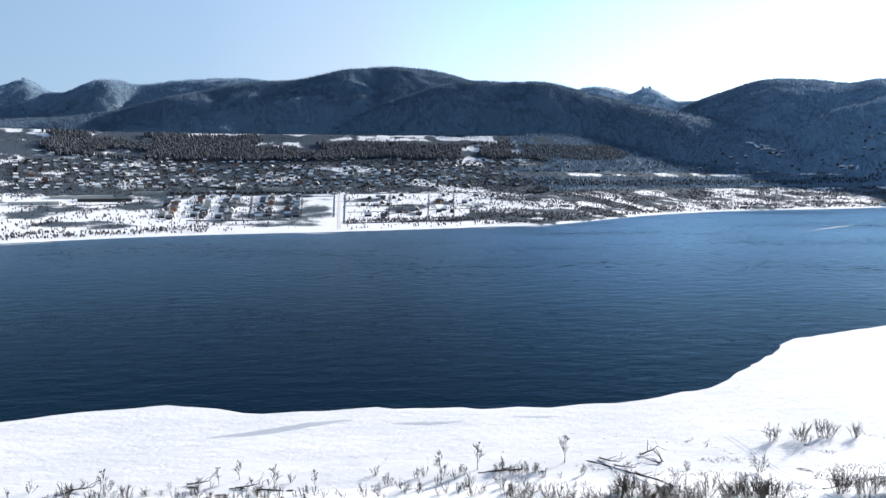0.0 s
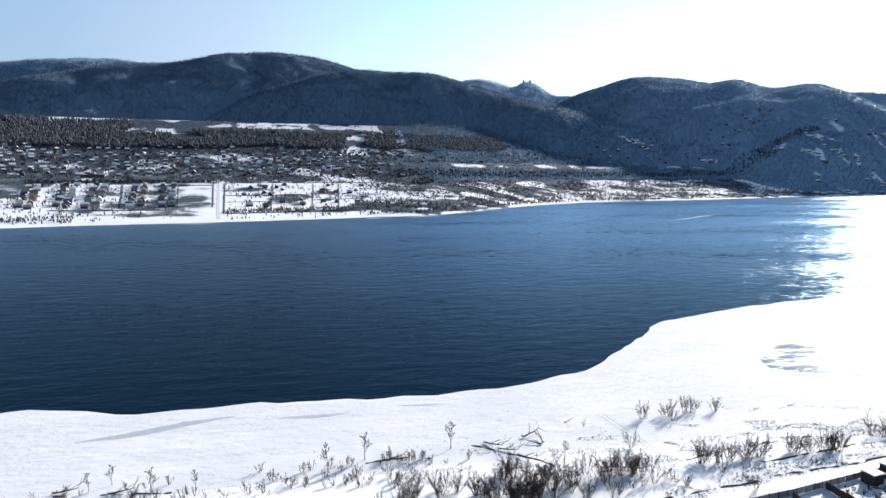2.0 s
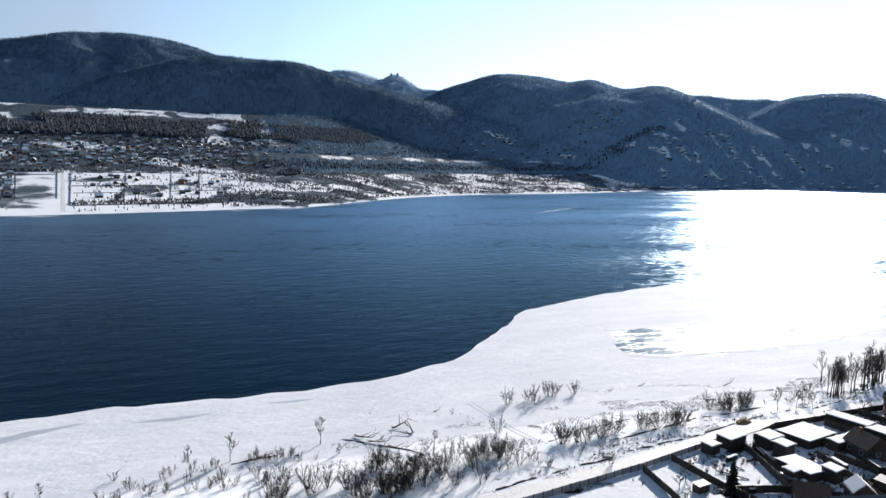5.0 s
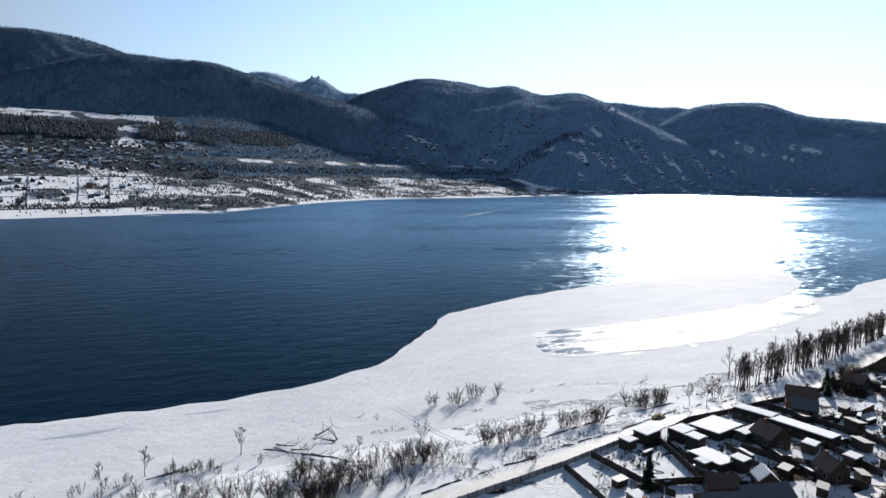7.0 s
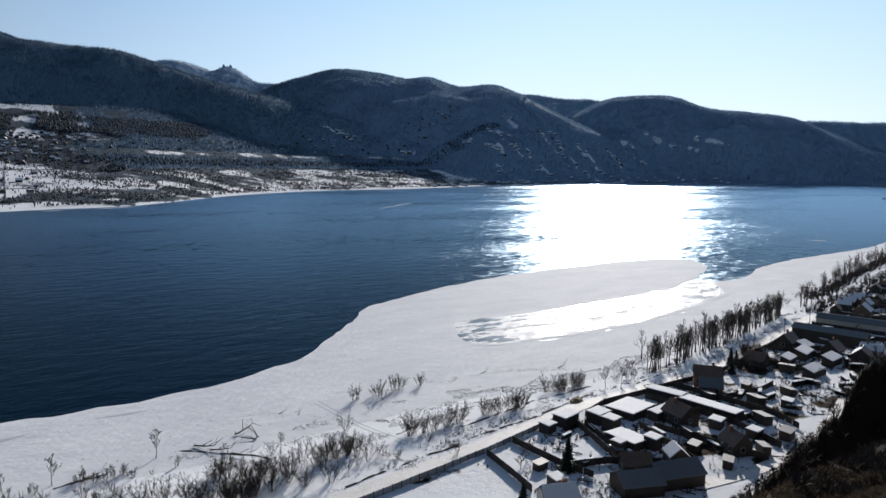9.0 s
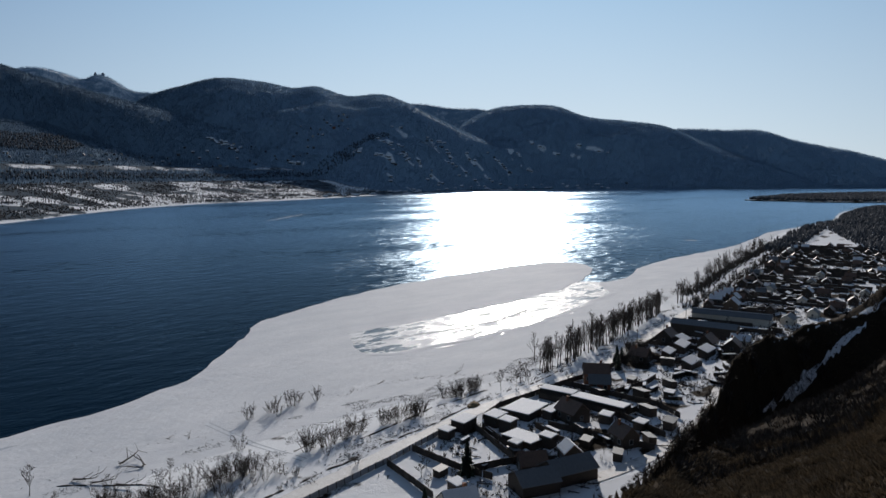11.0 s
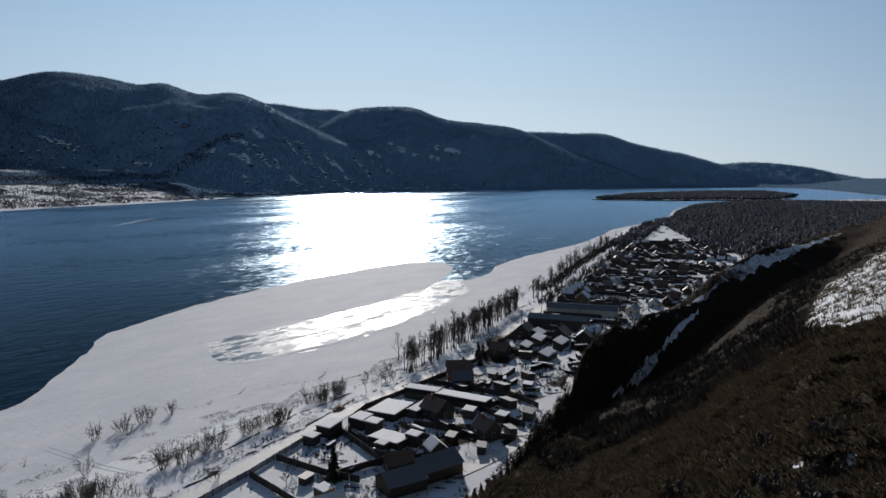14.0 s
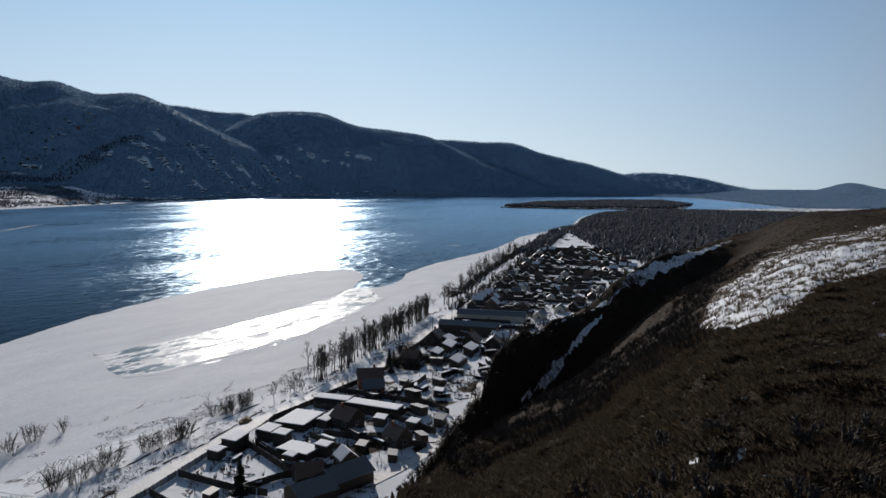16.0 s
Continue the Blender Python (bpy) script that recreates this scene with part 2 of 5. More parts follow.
# ---- the lie of the land ----
def curve(pairs, at):
    """Smooth (monotone-ish cubic) curve through (a, value) pairs, rising in a."""
    p = np.array(sorted(pairs), float)
    xs, ys = p[:, 0], p[:, 1]
    slopes = np.gradient(ys, xs)
    at = np.clip(np.asarray(at, float), xs[0], xs[-1])
    k = np.clip(np.searchsorted(xs, at) - 1, 0, len(xs) - 2)
    h = xs[k + 1] - xs[k]
    u = (at - xs[k]) / h
    return ((2 * u**3 - 3 * u**2 + 1) * ys[k] + (u**3 - 2 * u**2 + u) * h * slopes[k]
            + (3 * u**2 - 2 * u**3) * ys[k + 1] + (u**3 - u**2) * h * slopes[k + 1])


def smooth(a, b, v):
    u = np.clip((v - a) / (b - a), 0, 1)
    return u * u * (3 - 2 * u)


def lattice(ix, iy, seed):
    v = np.sin(ix * 127.1 + iy * 311.7 + seed * 74.7) * 43758.5453
    return v - np.floor(v)


def value_noise(x, y, seed=0.0):
    ix, iy = np.floor(x), np.floor(y)
    fx, fy = x - ix, y - iy
    fx, fy = fx * fx * (3 - 2 * fx), fy * fy * (3 - 2 * fy)
    a, b = lattice(ix, iy, seed), lattice(ix + 1, iy, seed)
    c, d = lattice(ix, iy + 1, seed), lattice(ix + 1, iy + 1, seed)
    return a + (b - a) * fx + (c - a) * fy + (a - b - c + d) * fx * fy


def fbm(x, y, octaves=5, seed=0.0):
    total, amp, norm = 0.0, 1.0, 0.0
    for o in range(octaves):
        total = total + amp * value_noise(x * 2**o, y * 2**o, seed + o)
        norm, amp = norm + amp, amp * 0.5
    return total / norm


# azimuths are in degrees east of the y axis, distances in metres from the hilltop
FAR_SHORE = [(-180, 2500), (-60, 1300), (-32, 1045), (-21, 1075), (-8, 1085), (3, 1165), (9.8, 1266), (13.3, 1435), (16.2, 1610), (22, 1885), (29.7, 2150),
             (34, 2410), (40, 2950), (47, 3500), (56, 3760), (65, 3850), (72, 4200), (78, 4300), (81, 3600), (84, 2800), (95, 2300), (180, 2300)]
# ridges: name, crest distance, width of the near slope, snow cover, (azimuth, elevation seen from the hilltop)
# far ridges such as crags and fourth: snow cover raised to imitate haze
RIDGES = [
    ("west", 4500, 1100, -0.06, [(-60, 6.0), (-31.6, 6.75), (-30.1, 7.25), (-28.6, 6.5), (-25.3, 7.4), (-22.3, 7.25), (-20.8, 7.5), (-16.7, 7.96), (-13, 7.8), (-8, 6.5), (0, 2)]),
    ("long", 3750, 1150, -0.22, [(-60, 2.0), (-31.7, 4.5), (-24.7, 5.35), (-19.6, 6.75), (-14.7, 7.74), (-10.4, 8.13), (-7.3, 8.74), (-2.8, 9.11), (0.3, 8.67), (2.1, 8.1), (6, 7.0), (12, 3.0), (16, 0)]),
    ("spur", 3250, 800, -0.30, [(-14, 1.0), (-8.2, 4.6), (-6, 5.7), (-3.7, 6.6), (-1.5, 7.24), (2.1, 8.0), (5.3, 7.9), (8.1, 7.84), (11, 7.03), (14.9, 6.05), (19, 5.05), (22.2, 4.1), (26, 3.1), (32, 1.0)]),
    ("crags", 4850, 700, -0.02, [(6, 3.0), (11, 7.3), (13.6, 7.16), (14.8, 6.85), (15.7, 7.2), (16.3, 7.1), (17.8, 6.23), (19.8, 6.0), (24, 4.0), (30, 1.0)]),
    ("second", 4050, 1550, -0.24, [(15, 2.5), (18.2, 5.3), (19.8, 6.06), (21.7, 6.6), (24.3, 7.2), (27.8, 6.95), (29.6, 6.65), (31.4, 6.75), (33.6, 6.1), (36.8, 6.15), (38.6, 5.48), (40.8, 4.49), (42.6, 3.6), (48, 1.6), (54, 0.6), (62, 0.0)]),
    ("back", 4880, 500, -0.06, [(34, 3.0), (38.1, 5.55), (42.1, 5.3), (44.8, 5.15), (50, 3.0), (56, 1.0)]),
    ("third", 4600, 1250, -0.18, [(40, 2.5), (42.8, 4.0), (45.0, 5.1), (47.8, 5.42), (50.2, 5.33), (52.5, 4.5), (55.8, 4.08), (58.6, 3.6), (61, 2.6), (66, 0.8), (72, 0)]),
    ("fourth", 4780, 600, 0.00, [(54, 2.5), (59.1, 3.45), (62.7, 3.3), (65.4, 3.17), (67.2, 2.55), (71.6, 1.44), (73.8, 0.78), (78.1, -0.45), (82, -0.8)]),
    ("fifth", 4930, 300, -0.05, [(70, 0.2), (73.8, 0.8), (75.1, 0.92), (78, 0.8), (80, 0.46), (82, -0.04), (85.1, -0.6), (92, -0.8)]),
    ("east", 4700, 2100, -0.30, [(80, -0.9), (85.1, -0.8), (87.7, -0.32), (89.4, 0.13), (91.7, -0.28), (100, 0.4), (130, 1)]),
]
ROAD_Y = [(-900, 60), (-200, 105), (0, 117), (97, 133), (138, 143), (171, 146), (199, 147), (241, 158), (316, 178), (428, 208), (724, 292), (1000, 360), (1600, 470)]
LAND_Y = [(-900, 90), (-300, 150), (-100, 158), (0, 166), (60, 172), (110, 176), (170, 172), (210, 180), (260, 192), (330, 212), (430, 240), (560, 285), (724, 330), (900, 385), (1070, 405), (1628, 530), (1850, 500), (2100, 400), (2400, 150), (2600, -200)]
# the hillside by azimuth: brow and its elevation, gully, outer spur and its elevation, foot
HILLSIDE = [(-180, 12, -12, 24, -9, 40, -7, 300), (-120, 9, -22, 18, -23, 30, -21, 170), (-60, 7, -32, 13, -36, 24, -36, 90), (0, 7, -33, 13, -37, 26, -37, 88), (30, 8, -32, 16, -37, 29, -34, 92), (45, 11, -29, 25, -41, 38, -30, 100),
            (56, 16, -25, 40, -44.3, 52, -23.6, 105),
            (58.7, 20, -23.2, 47, -42.7, 62, -21.5, 115),
            (60.4, 23, -22, 55, -41.0, 72, -19.3, 128),
            (61.8, 26, -21.2, 64, -38.3, 84, -17.6, 140),
            (63, 29, -20.4, 76, -34.0, 100, -16.2, 160),
            (63.8, 31, -19.8, 84, -32.0, 110, -13.8, 182),
            (64.8, 33, -19.0, 92, -30.2, 120, -12.9, 210),
            (67.5, 38, -17.4, 108, -26.8, 142, -11.4, 290),
            (71.5, 45, -14.9, 125, -22.0, 165, -9.65, 400),
            (73.9, 50, -12.8, 135, -18.6, 178, -7.2, 450),
            (76.3, 54, -10.6, 146, -15.6, 192, -5.7, 510),
            (78.3, 58, -8.9, 156, -13.1, 205, -5.15, 560),
            (82.3, 66, -5.8, 175, -8.0, 230, -3.75, 720),
            (86, 76, -3.8, 145, -3.9, 260, -2.2, 900), (91.8, 90, -2.1, 160, -2.0, 280, -1.5, 1200), (110, 60, -2.5, 120, -1.8, 260, -1.0, 1500), (150, 20, -9, 40, -7, 70, -5, 700), (180, 12, -12, 24, -9, 40, -7, 300)]
TOP = EYE - 3.2                       # the hilltop under the camera


# snow left on the hillside, by azimuth: its middle and half its height in degrees below the hilltop's horizon
PATCH = [(79.9, -11.0, 0.35), (81, -9.5, 1.4), (82.7, -8.6, 1.9), (84.9, -7.4, 2.4), (87.7, -5.7, 2.0), (89.9, -4.7, 1.7), (94, -3.6, 1.2)]
GULLY_SNOW = [(63.6, -18.2, 0.08), (65.9, -17.3, 0.15), (67.3, -16.4, 0.75), (68.6, -15.2, 0.9), (69.9, -13.5, 0.5), (71.1, -11.9, 0.42), (72.6, -10.4, 0.2)]
RIM_SNOW = [(65.5, -12.6, 0.04), (67.9, -11.7, 0.06), (69.8, -10.7, 0.08), (71.9, -9.85, 0.10), (72.7, -9.4, 0.25), (74.2, -7.9, 0.62), (76.4, -6.6, 0.8), (78.2, -5.8, 0.5), (80.5, -4.75, 0.25), (82.3, -4.0, 0.08)]


def band(rows, az, at):
    """How far inside a band of snow, 0 at its edge and 1 in its middle."""
    mid, half = curve([(a, m) for a, m, _ in rows], az), curve([(a, h) for a, _, h in rows], az)
    return np.where((az > rows[0][0]) & (az < rows[-1][0]), np.clip(1 - np.abs(at - mid) / np.maximum(half, 0.03), -2, 1), -2)


# hamlets and clearings on the far slopes: azimuth, distance, half their width in degrees, half their depth
HAMLETS = [(24.3, 3000, 1.3, 30), (28.4, 3000, 0.8, 25), (29.8, 2978, 0.9, 22), (34.5, 3040, 0.7, 15), (36.9, 3200, 1.0, 25), (39.0, 3400, 1.6, 35), (40.7, 3480, 0.7, 20), (36.7, 3030, 0.9, 25), (38.5, 3120, 1.4, 30), (41.5, 3365, 1.1, 25), (42.4, 3415, 1.0, 20),
           (44.1, 3540, 1.2, 20), (46.0, 3670, 1.0, 20), (47.7, 3790, 1.0, 20), (46.9, 3850, 0.9, 15), (49.6, 3945, 1.5, 14), (52.6, 4010, 1.6, 14), (51.8, 3965, 0.5, 12), (38.0, 2930, 2.0, 25), (44.0, 3430, 3.0, 16), (40.2, 3170, 1.2, 25)]


def hamlet_at(x, y, r, az):
    near = np.zeros_like(r)
    for a, d, da, dd in HAMLETS:
        near = np.maximum(near, 1 - smooth(0.75, 1.25, np.hypot((az - a) / da, (r - d) / dd)))
    return near * smooth(0.45, 0.53, fbm(np.radians(az) * r * 0.04, r * 0.08, 4, 77))


def lie(x, y):
    """Height of the land and its cover of snow, wood and road at x, y."""
    x, y = np.asarray(x, float), np.asarray(y, float)
    r = np.hypot(x, y) + 1e-6
    az = np.degrees(np.arctan2(x, y))
    # far bank: terraces that rise to the feet of the hills
    s = r - curve(FAR_SHORE, az) + 26 * (fbm(x * 0.006, y * 0.006, 4, 3) - 0.5)
    gentle = 1 - 0.85 * smooth(44, 58, az)
    inland = np.clip(s, 0, 1500)
    plain = np.where(s < 0, np.maximum(-4, s * 0.08), 1.2 * smooth(0, 15, s) + gentle * (0.058 * inland + 7.2e-5 * inland**2))
    far, cover, wood = plain, np.full_like(r, 0.30), np.zeros_like(r)
    for name, crest, width, snow, line in RIDGES:
        top = EYE + crest * np.tan(np.radians(curve(line, az)))
        inside = (az > line[0][0]) & (az < line[-1][0])
        u = (r - (crest - width)) / width
        gully = fbm(x * 0.0034, y * 0.0034, 5, len(name)) - 0.5
        ends = smooth(line[0][0], line[0][0] + 3, az) * (1 - smooth(line[-1][0] - 7, line[-1][0], az))
        rise = np.where(u < 1, 0.5 - 0.5 * np.cos(np.pi * np.clip(u, 0, 1)), 1 - 0.5 * smooth(1, 1.8, u))
        high = np.where(inside & (top > 0) & (u > 0.005), ends * (top * rise + 0.42 * top * gully * np.sin(np.pi * np.clip(u, 0, 1))**(2.2 if width > 1200 else 1.2)), -50)
        high = np.where(s > 0, high * smooth(0, 420, s), -50)
        on = high > far
        far = np.where(on, high, far)
        cover = np.where(on, snow, cover)
        wood = np.where(on, 1.0, wood)
    # near bank: village flat, road and the foot of the hill
    flat_edge = curve(LAND_Y, x)
    v = flat_edge - y
    bank = np.where(v < 0, np.maximum(-4, v * 0.12), 2.6 * smooth(0, 34, v)) + 0.5 * (fbm(x * 0.05, y * 0.05, 4, 8) - 0.5) * smooth(0, 12, v)
    bank = np.where((x > -900) & (y > -1500) & (y < 700), bank, -4)
    cols = [curve([(h[0], h[i]) for h in HILLSIDE], az) for i in range(1, 8)]
    zs = [EYE + cols[k] * np.tan(np.radians(cols[k + 1])) for k in (0, 2, 4)]
    knots_r = [np.zeros_like(r), cols[0], cols[2], cols[4], cols[6]]
    knots_z = [np.full_like(r, TOP), *zs, np.full_like(r, 2.4)]
    hill = np.full_like(r, -50.0)
    for k in range(4):
        u = np.clip((r - knots_r[k]) / (knots_r[k + 1] - knots_r[k]), 0, 1)
        if k == 3:
            seg = knots_z[k] + (knots_z[k + 1] - knots_z[k]) * (0.25 * u + 0.75 * u ** 0.8)
        else:
            seg = knots_z[k] + (knots_z[k + 1] - knots_z[k]) * (0.5 * u + 0.5 * u * u * (3 - 2 * u))
        hill = np.where((r >= knots_r[k]) & (r < knots_r[k + 1]), seg, hill)
    rough = (fbm(x * 0.09, y * 0.09, 5, 21) - 0.5) * np.clip(r / 14, 0, 1) * 1.6 * np.clip((hill - 2) / 20, 0, 1)
    hill = hill + rough * (0.15 + 0.85 * smooth(30, 60, r) + 1.2 * smooth(70, 110, r) * (1 - smooth(200, 300, r)))
    hill = hill + (0.34 * (fbm(x * 0.85, y * 0.85, 3, 27) - 0.5) + 0.26 * (value_noise(x * 1.7, y * 1.7, 29) - 0.5)) * smooth(3, 8, r) * (1 - smooth(40, 66, r))
    near = np.maximum(bank, hill)
    # clearings, fields and brushland on the far bank
    mottle = fbm(x * 0.012, y * 0.012, 4, 31) - 0.5
    terrace = (wood < 0.5) & (s > 0)
    cover = np.where(terrace, 0.30 - 0.23 * smooth(25, 90, s) + 0.9 * mottle * smooth(25, 120, s), cover)
    speckle = fbm(x * 0.035, y * 0.035, 3, 37) - 0.5
    cover = np.where(terrace & (s > 520), cover - 0.20 + 0.6 * speckle + 0.42 * smooth(1390, 1430, s) * (az < 4) * smooth(0.40, 0.54, fbm(x * 0.007, y * 0.007, 4, 39)), cover)
    wood = np.where(terrace, 0.45, wood)
    # east of the village: wooded flats with a long open strip, broken snow by the shore, hamlets up the slopes
    east = smooth(4, 10, az + 4 * (fbm(x * 0.005, y * 0.005, 4, 55) - 0.5))
    sway = 60 * (fbm(x * 0.006, y * 0.006, 3, 12) - 0.5)
    strip = np.exp(-((s + 0.3 * sway - 815) / 48)**2) * (az < 31)
    shore_snow = (1 - smooth(480, 590, s + sway)) * (1 - smooth(34, 40, az)) + (1 - smooth(30, 70, s)) * (1 - smooth(50, 56, az))
    open_land = np.clip(np.maximum(strip, shore_snow), 0, 1)
    cover = np.where(terrace, cover * (1 - east) + east * (-0.30 + 0.29 * open_land + 1.0 * mottle * (0.25 + open_land)), cover)
    wavy = az + 7 * (fbm(x * 0.005, y * 0.005, 4, 55) - 0.5)
    wood = np.where(terrace & (wavy > 6.5), np.where(open_land > 0.35, 0.45, 1.0), wood)
    cover, wood = np.where((az > 50) & (far > 0), np.maximum(cover, -0.2) * (cover < 0) - 0.1 * (cover >= 0), cover), np.where((az > 50) & (far > 0), 1.0, wood)
    slopes = (s > 0) & (az > 20)
    cover = np.where(slopes, np.maximum(cover, -0.30 + 0.42 * hamlet_at(x, y, r, az)), cover)
    # thin snow among the trees of the western hills
    cover = np.where((wood > 0.5) & (az < 22), cover + 0.42 * (fbm(x * 0.0045, y * 0.0045, 5, 83) - 0.5) * (1 - smooth(14, 22, az)), cover)
    slope_zone = hill > bank + 0.3
    # snow left on the hillside: a tufted patch, the far spur's rim and a shaded gully
    drift = 0.5 * (fbm(x * 0.12, y * 0.12, 4, 51) - 0.5)
    below = np.degrees(np.arctan2(hill - EYE, r))
    torn = 1.8 * (fbm(x * 0.45, y * 0.45, 4, 66) - 0.5)
    far_side = (r > cols[2] * 0.98) & (r < cols[4] * 1.01)
    patch = 0.80 * smooth(-0.12, 0.10, band(PATCH, az, below) + 0.4 * torn) * (r < cols[0] + 6)
    rim = 0.70 * far_side * smooth(-0.1, 0.35, band(RIM_SNOW, az, below) + torn)
    shaded = 0.66 * far_side * smooth(-0.1, 0.2, band(GULLY_SNOW, az, below) + 0.7 * torn)
    specks = smooth(0.86, 0.93, value_noise(x * 3.5, y * 3.5, 71)) * smooth(0.50, 0.60, fbm(x * 0.12, y * 0.12, 3, 72)) * (r < 40) * (r > 6)
    left = np.maximum(np.maximum(patch, 0.9 * rim), np.maximum(0.9 * shaded, 0.8 * specks))
    cover = np.where(near > far, np.where(slope_zone, -0.42 + 0.75 * left + drift * 0.35, 0.30 - 0.20 * smooth(20, 40, v) * smooth(95, 125, x) + 2.0 * drift), cover)
    wood = np.where(near > far, 0.0, wood)
    return np.maximum(near, far), cover, wood, s


GROUND_GRID = {}


def ground_z(x, y):
    """Height of the laid-out ground, read between the corners of its grid."""
    if not GROUND_GRID:
        return float(lie(np.array([x]), np.array([y]))[0][0])
    a, r = math.atan2(x, y), max(math.hypot(x, y), 0.81)
    zs, aa, rr = GROUND_GRID["z"], GROUND_GRID["a"], GROUND_GRID["r"]
    j = int(np.clip(np.searchsorted(aa, a) - 1, 0, len(aa) - 2))
    i = int(np.clip(np.searchsorted(rr, r) - 1, 0, len(rr) - 2))
    u, v = (a - aa[j]) / (aa[j + 1] - aa[j]), (r - rr[i]) / (rr[i + 1] - rr[i])
    return float((zs[i, j] * (1 - u) + zs[i, j + 1] * u) * (1 - v) + (zs[i + 1, j] * (1 - u) + zs[i + 1, j + 1] * u) * v)


def mesh_from(name, verts, faces, material, smooth_faces=False):
    """One mesh from arrays of vertices and of equal-sized faces."""
    me = bpy.data.meshes.new(name)
    verts, faces = np.asarray(verts, np.float32), np.asarray(faces, np.int32)
    me.vertices.add(len(verts))
    me.vertices.foreach_set("co", verts.ravel())
    me.loops.add(faces.size)
    me.loops.foreach_set("vertex_index", faces.ravel())
    me.polygons.add(len(faces))
    me.polygons.foreach_set("loop_start", np.arange(0, faces.size, faces.shape[1], dtype=np.int32))
    me.update(calc_edges=True)
    me.materials.append(material)
    if smooth_faces:
        me.polygons.foreach_set("use_smooth", np.ones(len(faces), bool))
    return me


def scalar(me, name, values):
    a = me.attributes.new(name, "FLOAT", "POINT")
    a.data.foreach_set("value", np.asarray(values, np.float32))


# one sheet of ground round the hilltop, out to the horizon
azs = np.radians(np.concatenate([np.arange(-180, -42, 3.0), np.arange(-42, 102, 0.17), np.arange(102, 180, 3.0)]))
rs = np.concatenate([np.geomspace(0.8, 60, 130)[:-1], np.arange(60, 250, 1.3), np.geomspace(250, 1000, 60)[:-1], np.arange(1000, 4961, 22)])
A, R = np.meshgrid(azs, rs)
GX, GY = np.sin(A) * R, np.cos(A) * R
GZ, G_snow, G_wood, G_inland = lie(GX, GY)
GROUND_GRID.update(z=GZ, a=azs, r=rs)
nr, na = GX.shape
verts = np.vstack([np.stack([GX.ravel(), GY.ravel(), GZ.ravel()], 1), [[0, 0, TOP]]])
i, j = np.meshgrid(np.arange(nr - 1), np.arange(na), indexing="ij")
j2 = (j + 1) % na
quads = np.stack([i * na + j, i * na + j2, (i + 1) * na + j2, (i + 1) * na + j], -1).reshape(-1, 4)
k = np.arange(0, na, 2)
quads = np.vstack([quads, np.stack([np.full_like(k, nr * na), (k + 2) % na, k + 1, k], 1)])
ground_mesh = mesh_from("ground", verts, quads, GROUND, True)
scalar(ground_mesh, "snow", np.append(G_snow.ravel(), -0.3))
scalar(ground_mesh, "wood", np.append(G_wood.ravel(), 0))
# share of the painted haze, growing eastward and with distance
scalar(ground_mesh, "haze_share", np.append((np.maximum(smooth(13, 34, np.degrees(A)), smooth(4250, 4500, R)) * (G_inland > 0)).ravel(), 0))
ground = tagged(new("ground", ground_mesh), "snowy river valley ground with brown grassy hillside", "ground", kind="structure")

# river: one sheet of water between the banks
ring = np.radians(np.arange(0, 360, 3.0))
wr = np.array([60, 300, 800, 1600, 2600, 3800, 4955.0])
WA, WR = np.meshgrid(ring, wr)
wv = np.stack([(np.sin(WA) * WR).ravel(), (np.cos(WA) * WR).ravel(), np.zeros(WA.size)], 1)
i, j = np.meshgrid(np.arange(len(wr) - 1), np.arange(len(ring)), indexing="ij")
j2 = (j + 1) % len(ring)
n = len(ring)
water = tagged(new("water", mesh_from("water", wv, np.stack([i * n + j, i * n + j2, (i + 1) * n + j2, (i + 1) * n + j], -1).reshape(-1, 4), WATER)),
               "wide dark blue open river rippled by wind", "river", kind="structure")

# shelf of snow-covered ice along the near bank
EDGE = [(-330, 165), (-220, 185), (-132, 205), (-115, 213), (-88, 221), (-71, 220), (-61, 210), (-43, 213), (-26, 217), (27, 216), (60, 221), (91, 236), (116, 264), (137, 286),
        (145, 301), (161, 314), (227, 344), (282, 360), (336, 366), (400, 374), (440, 371), (455, 358), (447, 335), (426, 317), (396, 300), (368, 285), (388, 274), (415, 278), (438, 291), (470, 304), (515, 315), (579, 323), (652, 330), (696, 337), (864, 385), (1068, 408), (1300, 440), (1628, 545)]


def wander(points, step, size, seed):
    """A line through points with a broken, uneven edge."""
    out = []
    for (ax, ay), (bx, by) in zip(points, points[1:]):
        n = max(1, int(math.hypot(bx - ax, by - ay) / step))
        out += [(ax + (bx - ax) * k / n, ay + (by - ay) * k / n) for k in range(n)]
    p = np.array(out + [points[-1]], float)
    for _ in range(3):
        p[1:-1] = 0.25 * p[:-2] + 0.5 * p[1:-1] + 0.25 * p[2:]
    p[:, 0] += size * (fbm(p[:, 0] * 0.09, p[:, 1] * 0.09, 4, seed) - 0.5)
    p[:, 1] += size * (fbm(p[:, 0] * 0.09, p[:, 1] * 0.09, 4, seed + 9) - 0.5)
    return p


def slab(name, outline, top, thick, material):
    bm = bmesh.new()
    low = [bm.verts.new((x, y, top - thick)) for x, y in outline]
    high = [bm.verts.new((x, y, top)) for x, y in outline]
    n = len(outline)
    bmesh.ops.triangulate(bm, faces=[bm.faces.new(high)])
    for k in range(n):
        bm.faces.new((low[k], low[(k + 1) % n], high[(k + 1) % n], high[k]))
    bmesh.ops.recalc_face_normals(bm, faces=bm.faces)
    me = bpy.data.meshes.new(name)
    bm.to_mesh(me)
    bm.free()
    me.materials.append(material)
    return me


ISLAND = [(1924, 915), (1935, 714), (2022, 584), (2060, 445), (2500, 480), (3000, 700), (2900, 900), (2400, 1000)]


